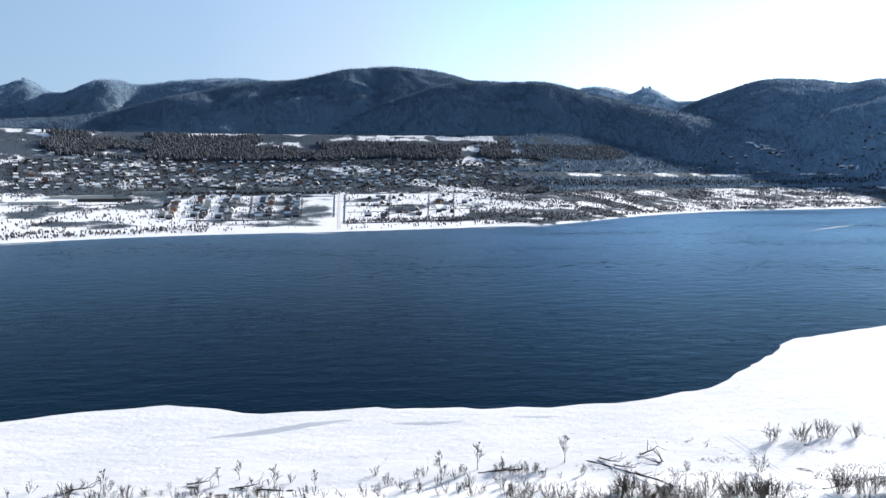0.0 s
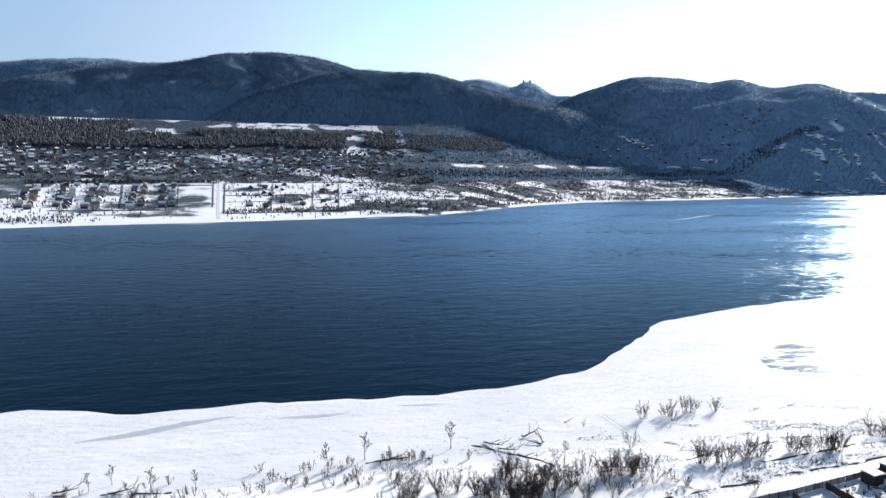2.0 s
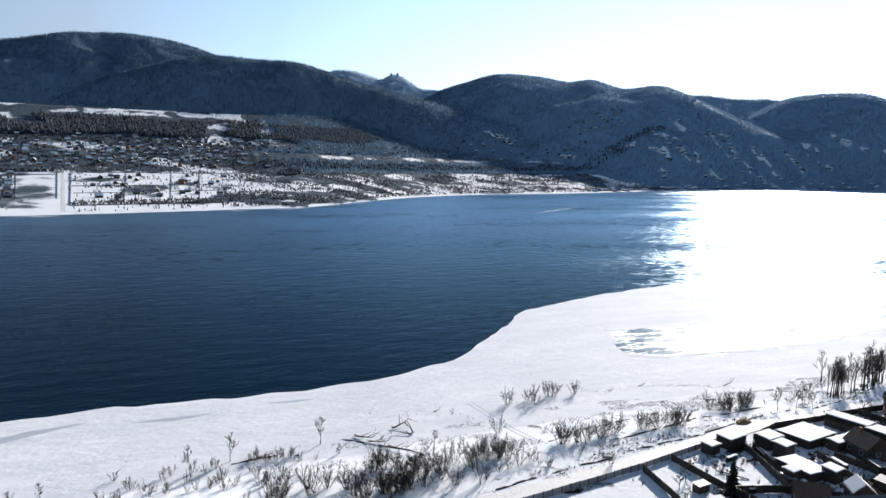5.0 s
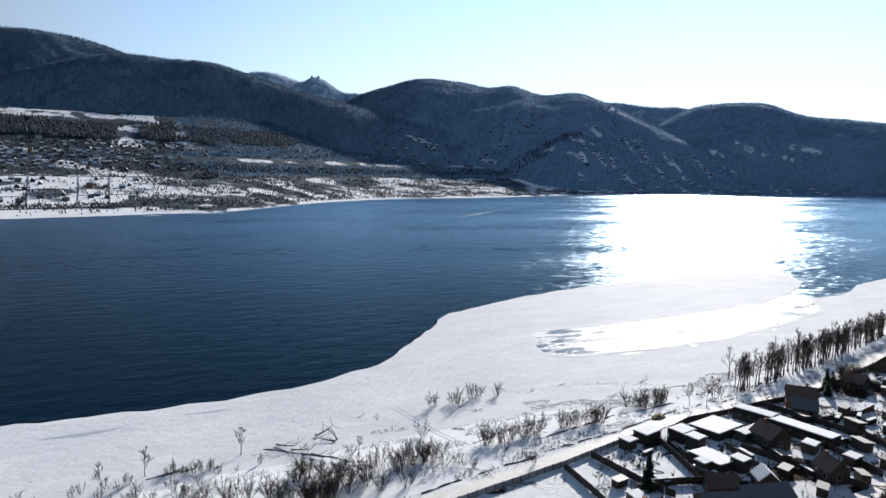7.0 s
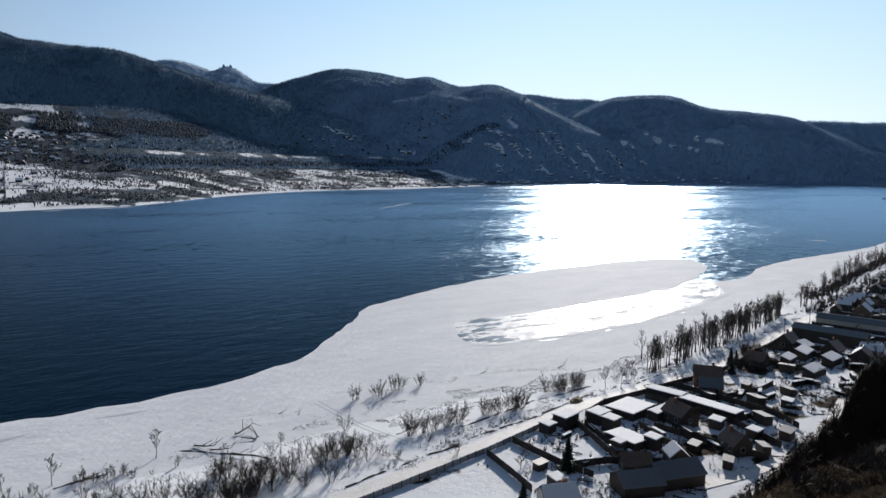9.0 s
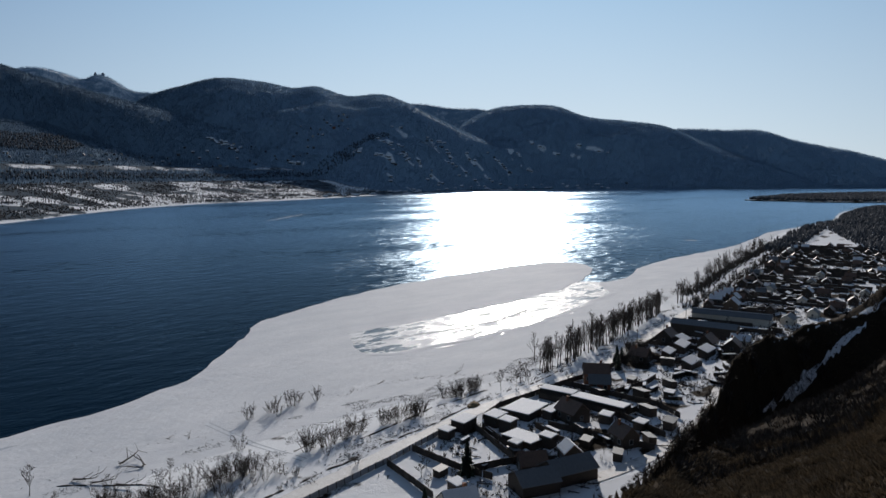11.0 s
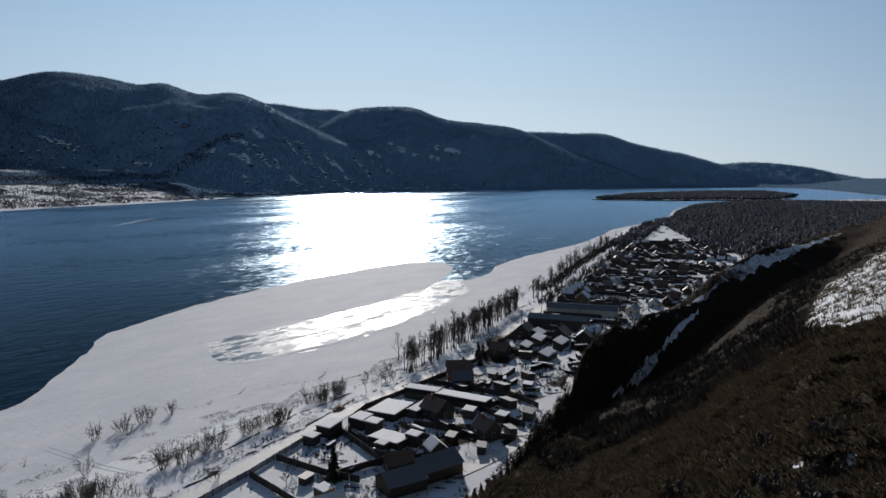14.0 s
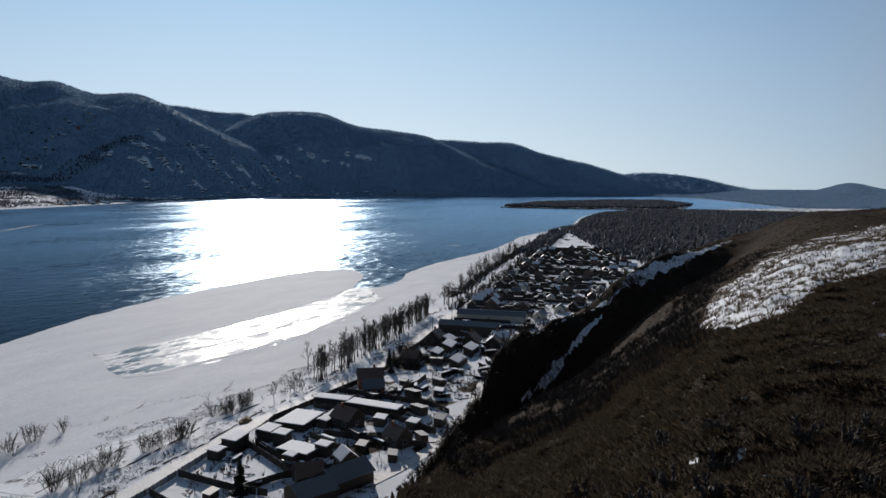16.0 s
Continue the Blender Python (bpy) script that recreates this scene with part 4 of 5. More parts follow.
def tufts(name, places, heights, widths, blades, material):
    """Many sprays of thin upright blades."""
    n = len(places)
    a = rng.uniform(0, 6.28, (n, blades))
    out = widths[:, None] * rng.uniform(0.15, 1.0, (n, blades)) / 2
    h = heights[:, None] * rng.uniform(0.35, 1.0, (n, blades))
    base = places[:, None] + np.stack([np.cos(a) * out * 0.35, np.sin(a) * out * 0.35, np.full_like(a, -0.05)], -1)
    tip = places[:, None] + np.stack([np.cos(a) * out, np.sin(a) * out, h], -1)
    thick = (widths[:, None] * rng.uniform(0.025, 0.06, (n, blades)))[..., None]
    side = np.stack([-np.sin(a + 0.8), np.cos(a + 0.8), np.zeros_like(a)], -1) * thick
    v = np.stack([base - side, base + side, tip], 2).reshape(-1, 3)
    return mesh_from(name, v, np.arange(len(v)).reshape(-1, 3), material)


def scatter(n, az0, az1, r0, r1, chance):
    """Places between two azimuths and distances, kept by a chance of (x, y, azimuth, height, wood, inland)."""
    az, r = rng.uniform(az0, az1, n), np.sqrt(rng.uniform(r0**2, r1**2, n))
    x, y = r * np.sin(np.radians(az)), r * np.cos(np.radians(az))
    z, snow, wood, inland = lie(x, y)
    keep = rng.uniform(0, 1, n) < chance(x, y, az, z, wood, inland, snow)
    return np.stack([x, y, z], 1)[keep]


def on_hills(x, y, az, z, wood, inland, snow):
    clump = fbm(x * 0.008, y * 0.008, 4, 91)
    hamlet = hamlet_at(x, y, np.hypot(x, y), az)
    return np.where((wood > 0.5) & (inland > 12), (0.7 + 0.6 * smooth(0.35, 0.6, clump)) * (1 - 0.85 * hamlet) * np.where(np.hypot(x, y) > 4500, 0.5, 0.95), 0)


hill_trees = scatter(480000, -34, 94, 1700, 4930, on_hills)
# trees far off or to the east get the colour paled for haze
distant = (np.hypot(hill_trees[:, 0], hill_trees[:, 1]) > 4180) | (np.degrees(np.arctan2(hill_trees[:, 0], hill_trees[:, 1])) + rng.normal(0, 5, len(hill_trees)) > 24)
for name, some, material, label in (("hill_forest", hill_trees[~distant], TAIGA, "leafless and evergreen forest covering the snowy hills"), ("frosted_forest", hill_trees[distant], HAZE_PALED, "leafless forest on the far hills, coloured pale and blue for haze")):
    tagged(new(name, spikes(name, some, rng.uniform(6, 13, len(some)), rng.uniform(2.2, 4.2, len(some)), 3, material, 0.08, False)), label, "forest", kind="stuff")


def in_belt(x, y, az, z, wood, inland, snow):
    wave = 130 * (fbm(x * 0.006, y * 0.006, 3, 12) - 0.5)
    az = az + 3.0 * (fbm(x * 0.009, y * 0.009, 4, 19) - 0.5)
    d = inland + wave
    sway = 1.6 * (fbm(x * 0.02, y * 0.02, 4, 17) - 0.5)
    run = (az + sway > 1.5) & (az + sway < 3.0) & (inland < 1330)
    field = (az > -15) & (az < -9.6) & (inland > 1250 - 70 * (az > -11.5))
    gap = fbm(x * 0.004, y * 0.004, 3, 41) < 0.24
    belt = (d > 1060) & (d < 1340 + 85 * (az < -15)) & (az > -29) & (az < 14) & ~run & ~field & ~gap
    lane = (d > 600) & (d < 700) & (az > 5.5) & (az < 38)
    grove = np.hypot((az - 7.5) / 1.1, (inland - 530) / 60) < 0.8
    return np.where(((wood < 0.5) | (az > 6)) & (belt | grove), 1.0, np.where(lane, 0.5, 0.0)) * (z > 1)


belt_trees = scatter(180000, -32, 37, 1150, 3600, in_belt)
tagged(new("pine_belt", spikes("pine_belt", belt_trees, np.where(np.degrees(np.arctan2(belt_trees[:, 0], belt_trees[:, 1])) > 5.5, 0.6, 1.0) * rng.uniform(9, 19, len(belt_trees)), rng.uniform(3.5, 6.5, len(belt_trees)), 4, DARK_WOOD, 0.5)),
       "dark pine wood at the foot of the hills", "wood", kind="stuff")


def far_brush(x, y, az, z, wood, inland, snow):
    clump = smooth(0.44, 0.60, fbm(x * 0.014, y * 0.014, 4, 61))
    fine = smooth(0.42, 0.58, fbm(x * 0.05, y * 0.05, 3, 62))
    streets = (inland > 520) & (inland < 1060) & (az < 6)
    hedge = (inland > 88) & (inland < 140) & (az > -7.9) & (az < 2.5)
    shore = (inland > 18) & (inland < 85) & (az < -18.5)
    strip = np.abs(inland - 300 - 42 * (az + 27)) < 26
    east = (inland > 24) & (inland < 560) & (az > 2.5)
    chance = np.where(streets, 0.30 + 0.7 * clump * fine, 0.05 + 0.25 * clump * fine)
    chance = np.where(hedge, 0.95, np.where(shore, 0.15 + 0.8 * fine, np.where((az < -22.5) & (az > -31) & strip, 0.9 * fine, chance)))
    chance = np.where(east, (0.20 + 0.8 * clump) * (0.35 + 0.65 * fine) + 0.8 * (inland < 150) * fine, chance)
    chance = np.where((az > -11.4) & (az < -8.0) & (inland < 480), 0.0, chance)
    return np.where((wood < 0.5) & (inland > 15), chance, 0)


brush = scatter(330000, -34, 52, 1040, 3700, far_brush)
tagged(new("far_brush", spikes("far_brush", brush, rng.uniform(2, 6, len(brush)), rng.uniform(1.6, 3.6, len(brush)), 3, BRUSH, 0.45)), "bare brush and garden trees round the far village", "brush", kind="stuff")


def point_wood(x, y, az, z, wood, inland, snow):
    edge = np.interp(x, [560, 606, 706, 1023, 1600, 1950], [110, 150, 225, 388, 470, 440])
    fringe = (x > 640) & (y > np.interp(x, [640, 1030, 1600], [262, 372, 470])) & (y < np.interp(x, [640, 1030, 1600], [290, 398, 515]))
    return np.where((((y < edge) & (x > 560)) | fringe) & (x < 1960) & (y > -250) & (z > 0.8) & (inland < 0), 1.0, 0)


point = scatter(95000, 50, 98, 560, 2050, point_wood)
tagged(new("point_wood", spikes("point_wood", point, rng.uniform(3, 8, len(point)), rng.uniform(1.6, 3.6, len(point)), 3, DARK_WOOD, 0.4)), "dark leafless wood beyond the village", "wood", kind="stuff")
isl = rng.uniform((1900, 420), (3050, 1010), (9000, 2))
ring = np.array(ISLAND, float)
inside = np.zeros(len(isl), bool)
for (ax, ay), (bx, by) in zip(ring, np.roll(ring, -1, axis=0)):
    cross = ((ay > isl[:, 1]) != (by > isl[:, 1])) & (isl[:, 0] < (bx - ax) * (isl[:, 1] - ay) / (by - ay + 1e-9) + ax)
    inside ^= cross
isl = isl[inside]
tagged(new("island_wood", spikes("island_wood", np.column_stack([isl, np.full(len(isl), 2.8)]), rng.uniform(6, 11, len(isl)), rng.uniform(5, 9, len(isl)), 5, DARK_WOOD, 0.45)), "dark scrub wood on the river island", "wood", kind="stuff")


# dead grass on the hillside, thick round the hilltop and thinner down the slope
def on_slope(x, y, az, z, wood, inland, snow):
    return np.where((z > 6) & (inland < 0), np.where(snow > 0.05, 0.02, 1.0), 0)


for name, n, r0, r1, h, w, blades in (("near_grass", 48000, 5, 30, 0.10, 0.6, 13), ("slope_grass", 17000, 26, 90, 0.10, 0.8, 8), ("spur_grass", 20000, 60, 300, 0.34, 1.4, 7)):
    g = scatter(n, 38, 99, r0, r1, on_slope)
    tagged(new(name, tufts(name, g, h * rng.uniform(0.4, 1.1, len(g)), w * rng.uniform(0.6, 1.3, len(g)), blades, GRASS)), "matted dead brown grass on the hillside", "grass", kind="stuff")
def through_snow(x, y, az, z, wood, inland, snow):
    return np.where((snow > 0.0) & (inland < 0), 0.5 + 0.5 * (fbm(x * 1.2, y * 1.2, 3, 33) > 0.5), 0)


g = scatter(40000, 79.5, 96, 17, 88, through_snow)
tagged(new("stubble", tufts("stubble", g, rng.uniform(0.06, 0.24, len(g)), rng.uniform(0.16, 0.46, len(g)), 6, GRASS)), "short dead stalks poking through a patch of snow", "grass", kind="stuff")
g = scatter(16000, 63, 83.5, 60, 245, lambda x, y, az, z, wood, inland, snow: np.where((snow > -0.2) & (inland < 0) & (z > 8), 1.0, 0))
tagged(new("rim_tussocks", tufts("rim_tussocks", g, rng.uniform(0.2, 0.7, len(g)), rng.uniform(0.4, 1.3, len(g)), 7, GRASS)), "dark tussocks standing in the snow of the spur", "grass", kind="stuff")
heath = scatter(36000, 56, 86, 22, 90, lambda x, y, az, z, wood, inland, snow: np.where((snow < -0.15) & (z > 6), (1 - smooth(78, 86, az)) * smooth(0.34, 0.52, fbm(x * 0.25, y * 0.25, 4, 35)), 0))
tagged(new("heath_scrub", tufts("heath_scrub", heath, rng.uniform(0.15, 0.45, len(heath)), rng.uniform(0.4, 1.1, len(heath)), 9, TWIG)), "low dark leafless scrub over the brow of the hill", "scrub", kind="stuff")
weed = [shrub("dry_weed", 0.7, 500 + k, 7, "dry brown weed stalks on the grassy slope", "weed", "dry weeds on the slope") for k in range(2)]
spread_over(weed, [(r * math.sin(radians(a)), r * math.cos(radians(a))) for a, r in zip(rng.uniform(72, 93, 16), rng.uniform(7, 12, 16))], 0.3, 0.6)
pebble = new("pale_stone")
bm = bmesh.new()
bmesh.ops.create_icosphere(bm, subdivisions=2, radius=0.13)
for v in bm.verts:
    v.co = Vector((v.co.x * 1.5, v.co.y, v.co.z * 0.6)) * (1 + 0.5 * noise.noise(v.co * 9))
part("stone", bm, PALE_STONE, pebble)
tagged(pebble, "small pale stone lying in the dead grass", "stone", "stones on the slope")
settle(pebble, [(r * math.sin(radians(a)), r * math.cos(radians(a)), rng.uniform(0.12, 0.42), rng.uniform(0, 360)) for a, r in zip(rng.uniform(68, 94, 46), rng.uniform(6.5, 20, 46))])
tagged(new("bank_weeds", tufts("bank_weeds", clods, rng.uniform(0.3, 1.0, len(clods)), rng.uniform(0.4, 1.1, len(clods)), 8, BRUSH)), "dead weeds along the road bank", "weeds", kind="stuff")
yard = np.array([(x, y) for x, y in zip(rng.uniform(90, 700, 30000), rng.uniform(88, 290, 30000))])
yard = yard[(yard[:, 1] < curve(ROAD_Y, yard[:, 0]) - 5) & (yard[:, 1] > curve(ROAD_Y, yard[:, 0]) - 70) & (fbm(yard[:, 0] * 0.06, yard[:, 1] * 0.06, 3, 14) > 0.47)]
yard = np.column_stack([yard, lie(yard[:, 0], yard[:, 1])[0]])
yard = yard[yard[:, 2] < 4]
tagged(new("yard_weeds", tufts("yard_weeds", yard, rng.uniform(0.3, 1.5, len(yard)), rng.uniform(0.5, 2.0, len(yard)), 8, BRUSH)), "dead weeds and brushwood in the snowy yards", "weeds", kind="stuff")
clutter = np.concatenate([rng.normal(c, (5, 4), (26, 2)) for c in np.column_stack([rng.uniform(98, 420, 110), np.zeros(110)])])
clutter[:, 1] += curve(ROAD_Y, clutter[:, 0]) - np.repeat(rng.uniform(8, 46, 110), 26)
clutter = np.column_stack([clutter, lie(clutter[:, 0], clutter[:, 1])[0]])
clutter = clutter[clutter[:, 2] < 4]
tagged(new("yard_brush", tufts("yard_brush", clutter, rng.uniform(0.5, 2.2, len(clutter)), rng.uniform(0.6, 1.8, len(clutter)), 12, TWIG)), "dark bare bushes and raspberry canes along yard fences", "brush", kind="stuff")
boards = clutter[::3]
aim = rng.uniform(0, 6.28, len(boards))
reach = rng.uniform(0.5, 1.8, len(boards))
ends = np.column_stack([np.cos(aim) * reach, np.sin(aim) * reach, rng.uniform(0.0, 0.5, len(boards))])
tagged(new("scrap_timber", sticks("scrap_timber", np.column_stack([boards - ends * [1, 1, 0] + [0, 0, 0.1], boards + ends + [0, 0, 0.1], np.full((len(boards), 2), 0.13)]), BARK, 4)), "scattered old boards and poles in the yards", "scrap timber", kind="stuff")
fringe = np.array([(x, y, max(ground_z(x, y), 0.3)) for x, y in along([(372, 209), (420, 224), (481, 245), (561, 267), (640, 289), (729, 315)], 1100, 3.0) + along([(x, float(curve(ROAD_Y, x)) + 3) for x in range(326, 740, 20)], 900, 4.0)])
tagged(new("bank_brush", tufts("bank_brush", fringe, rng.uniform(1.5, 5.0, len(fringe)), rng.uniform(1.2, 3.2, len(fringe)), 14, TWIG)), "dense dark leafless brush along the river bank", "brush", kind="stuff")
verge = np.column_stack([rng.uniform(20, 330, 60000), rng.uniform(0, 1, 60000)])
low_y, high_y = curve(ROAD_Y, verge[:, 0]) + 3.5, curve(LAND_Y, verge[:, 0]) + 3
verge[:, 1] = low_y + (high_y - low_y) * verge[:, 1]
verge = verge[fbm(verge[:, 0] * 0.10, verge[:, 1] * 0.22, 4, 47) > 0.61]
verge = np.column_stack([verge, np.maximum(lie(verge[:, 0], verge[:, 1])[0], 0.25)])
tagged(new("bank_grass", tufts("bank_grass", verge, rng.uniform(0.15, 0.55, len(verge)), rng.uniform(0.2, 0.7, len(verge)), 6, BRUSH)), "dead grass poking through snow on the bank", "grass", kind="stuff")
drift_line = along([(114, 191), (125, 187), (138, 189), (147, 187), (161, 181), (169, 174), (180, 169)], 160, 1.0) + along([(-20, 170), (30, 182), (60, 190)], 60, 4) + along([(60, 184), (80, 176), (70, 170)], 50, 3)
drift_line = np.array([(x, y, max(ground_z(x, y), 0.25)) for x, y in drift_line])
tagged(new("drift_litter", tufts("drift_litter", drift_line, rng.uniform(0.08, 0.35, len(drift_line)), rng.uniform(0.4, 1.4, len(drift_line)), 6, BRUSH)), "line of drifted twigs and litter on the snow", "litter", kind="stuff")


def crag(height, seed):
    """A weathered granite pillar on a ridge."""
    bm = bmesh.new()
    bmesh.ops.create_icosphere(bm, subdivisions=3, radius=1.0)
    for v in bm.verts:
        n = noise.noise(v.co * 1.7 + Vector((seed, 0, 0)))
        v.co = Vector((v.co.x * height * 0.45, v.co.y * height * 0.4, v.co.z * height)) * (1 + 0.35 * n)
    top = new("granite_crag")
    part("rock", bm, STONE, top)
    return tagged(top, "grey granite crag on a distant ridge", "crag", "crags on the ridges")


for az, r, h, k in ((15.6, 4840, 22, 1), (16.1, 4845, 25, 2), (14.9, 4850, 12, 3), (-30.2, 4490, 24, 4), (-30.9, 4480, 14, 5)):
    x, y = r * math.sin(radians(az)), r * math.cos(radians(az))
    crag(h, 3.1 * k).matrix_basis = pose(x, y, ground_z(x, y) - 6, 0, 0, 40 * k)

# ---- buildings ----
def prism(bm, w, d, h, rise, over, lift, thick, side):
    """One slope of a gable roof as a slab; side is -1 or 1 across the ridge, which runs along x."""
    run = d / 2 + over
    drop = rise * over / (d / 2)
    x0, x1 = -w / 2 - over, w / 2 + over
    pts = [(0, h + rise), (side * run, h - drop)]
    v = []
    for x in (x0, x1):
        for off in (lift, lift + thick):
            v += [bm.verts.new((x, y, z + off)) for y, z in pts]
    quads = ((0, 1, 5, 4), (2, 6, 7, 3), (0, 2, 3, 1), (4, 5, 7, 6), (0, 4, 6, 2), (1, 3, 7, 5))
    for q in quads:
        bm.faces.new([v[k] for k in q])
    bmesh.ops.recalc_face_normals(bm, faces=bm.faces)


def body(w, d, h, rise):
    bm = bmesh.new()
    z0 = -0.6
    pts = [(-d / 2, z0), (d / 2, z0), (d / 2, h), (0, h + rise), (-d / 2, h)] if rise else [(-d / 2, z0), (d / 2, z0), (d / 2, h), (-d / 2, h)]
    a, b = [bm.verts.new((-w / 2, y, z)) for y, z in pts], [bm.verts.new((w / 2, y, z)) for y, z in pts]
    bm.faces.new(a[::-1])
    bm.faces.new(b)
    n = len(pts)
    for k in range(n):
        bm.faces.new((a[k], a[(k + 1) % n], b[(k + 1) % n], b[k]))
    bmesh.ops.recalc_face_normals(bm, faces=bm.faces)
    return bm


def bar(x0, x1, y0, y1, z0, z1):
    bm = bmesh.new()
    box(bm, x0, x1, y0, y1, z0, z1)
    return bm


def window_at(parent, x, y, z, along_x, out):
    """A small window with a frame and a pane, set on a wall."""
    s, t = 0.5, 0.06
    def lay(a0, a1, o0, o1, z0, z1):
        lo, hi = sorted((o0 * out, o1 * out))
        return bar(x + a0, x + a1, y + lo, y + hi, z + z0, z + z1) if along_x else bar(x + lo, x + hi, y + a0, y + a1, z + z0, z + z1)
    bm = lay(-s - 0.1, -s, 0, t, -0.65, 0.65)
    for args in ((s, s + 0.1, 0, t, -0.65, 0.65), (-s, s, 0, t, 0.55, 0.65), (-s, s, 0, t + 0.05, -0.65, -0.55)):
        extra = lay(*args)
        me = bpy.data.meshes.new("frame")
        extra.to_mesh(me)
        extra.free()
        bm.from_mesh(me)
        bpy.data.meshes.remove(me)
    w = part("window", bm, TRIM, parent, "white window frame")
    part("pane", lay(-s, s, 0.0, 0.03, -0.55, 0.55), GLASS, w)


def house(name, w, d, h, rise, walls, roofing, snow, label, category="house", group="", windows=2, chimney=True, bare_side=0):
    """A gabled building: walls, two roof slopes, the snow on them, windows, door and chimney. The ridge runs along x."""
    top = new(name)
    part("wall", body(w, d, h, rise), walls, top)
    for side in (-1, 1):
        bm = bmesh.new()
        prism(bm, w, d, h, rise, 0.35, 0.02, 0.12, side)
        slope = part("roof_slope", bm, roofing, top)
        if snow and side != bare_side:
            bm = bmesh.new()
            prism(bm, w - 0.2, d - 0.2, h, rise, 0.30, 0.15, 0.22, side)
            bmesh.ops.bevel(bm, geom=bm.edges[:], offset=0.07, segments=1, affect="EDGES")
            part("roof_snow", bm, SNOW, slope, "smooth layer of snow")
    for k in range(windows):
        x = -w / 2 + w * (k + 0.5) / windows
        window_at(top, x, d / 2, h * 0.55, True, 1)
        window_at(top, x, -d / 2, h * 0.55, True, -1)
    if windows:
        window_at(top, -w / 2, 0, h * 0.55, False, -1)
        part("door", bar(w / 2, w / 2 + 0.06, -0.45, 0.45, 0, 2.0), TIMBER, top)
    if chimney:
        part("chimney", bar(w * 0.15, w * 0.15 + 0.6, 0.3, 0.9, h, h + rise + 0.9), BRICK, top, "brick chimney")
    return tagged(top, label, category, group)


def shed(name, w, d, h, walls, label, group="", pitch=0.35, snow=True):
    """A lean-to: walls, a single sloping roof and its snow."""
    top = new(name)
    def wedge(x0, x1, y0, y1, z0a, z0b, za, zb):
        bm = bmesh.new()
        v = [bm.verts.new(c) for c in ((x0, y0, z0a), (x1, y0, z0a), (x1, y1, z0b), (x0, y1, z0b), (x0, y0, za), (x1, y0, za), (x1, y1, zb), (x0, y1, zb))]
        for f in ((3, 2, 1, 0), (4, 5, 6, 7), (0, 1, 5, 4), (1, 2, 6, 5), (2, 3, 7, 6), (3, 0, 4, 7)):
            bm.faces.new([v[k] for k in f])
        return bm
    part("wall", wedge(-w / 2, w / 2, -d / 2, d / 2, -0.6, -0.6, h, h + pitch), walls, top)
    roof = part("roof", wedge(-w / 2 - 0.3, w / 2 + 0.3, -d / 2 - 0.3, d / 2 + 0.3, h + 0.01, h + pitch + 0.01, h + 0.13, h + pitch + 0.13), SHEET, top)
    if snow:
        bm = wedge(-w / 2 - 0.2, w / 2 + 0.15, -d / 2 - 0.2, d / 2 + 0.1, h + 0.134, h + pitch + 0.134, h + 0.30, h + pitch + 0.26)
        bmesh.ops.bevel(bm, geom=bm.edges[:], offset=0.07, segments=1, affect="EDGES")
        part("roof_snow", bm, SNOW, roof, "smooth layer of snow")
    part("door", bar(-0.45, 0.45, -d / 2 - 0.06, -d / 2, 0, 1.85), TIMBER, top)
    return tagged(top, label, "shed", group)


def put(ob, x, y, turn, sink=0.0):
    ob.matrix_basis = pose(x, y, ground_z(x, y) - sink, 0, 0, turn)
    return ob


PANEL = bpy.data.meshes.new("panel")
bm = bmesh.new()
profile = [(0.04 + 0.2 * (k // 2) + 0.17 * (k % 2), 0.0 if (k // 2) % 2 else 0.03) for k in range(24)]
front = [[bm.verts.new((x, y + d, z)) for x, y in profile] for d, z in ((0, 0.08), (0, 1.78), (0.04, 1.78), (0.04, 0.08))]
for lo, hi in zip(front, front[1:] + front[:1]):
    for k in range(23):
        bm.faces.new((lo[k], lo[k + 1], hi[k + 1], hi[k]))
bmesh.ops.recalc_face_normals(bm, faces=bm.faces)
bm.to_mesh(PANEL)
bm.free()
POST = bpy.data.meshes.new("post")
bm = bmesh.new()
box(bm, -0.07, 0.07, -0.07, 0.07, -0.5, 1.95)
bm.to_mesh(POST)
bm.free()
GREY_PANEL = PANEL.copy()
GREY_PANEL.materials.append(WALL_SHEET)
PANEL.materials.append(TIMBER)
POST.materials.append(TIMBER)


def fence(points, label="weathered dark board fence between snowy yards", tall=1.0, boards=PANEL):
    """A board fence: a post and a panel for every 2.5 m along a line."""
    top = new("board_fence")
    x0, y0 = points[0]
    z0 = ground_z(x0, y0)
    top.location = (x0, y0, z0)
    for (ax, ay), (bx, by) in zip(points, points[1:]):
        n = max(1, round(math.hypot(bx - ax, by - ay) / 2.45))
        turn = math.degrees(math.atan2(by - ay, bx - ax))
        for k in range(n):
            x, y = ax + (bx - ax) * k / n, ay + (by - ay) * k / n
            m = pose(x - x0, y - y0, ground_z(x, y) - z0 - 0.05, 0, rng.normal(0, 0.6), turn) @ Matrix.Diagonal((1, 1, tall, 1))
            for name, me in (("post", POST), ("panel", boards)):
                ob = new(name, me)
                ob.parent, ob.matrix_basis = top, m
    return tagged(top, label, "fence", "yard fences")


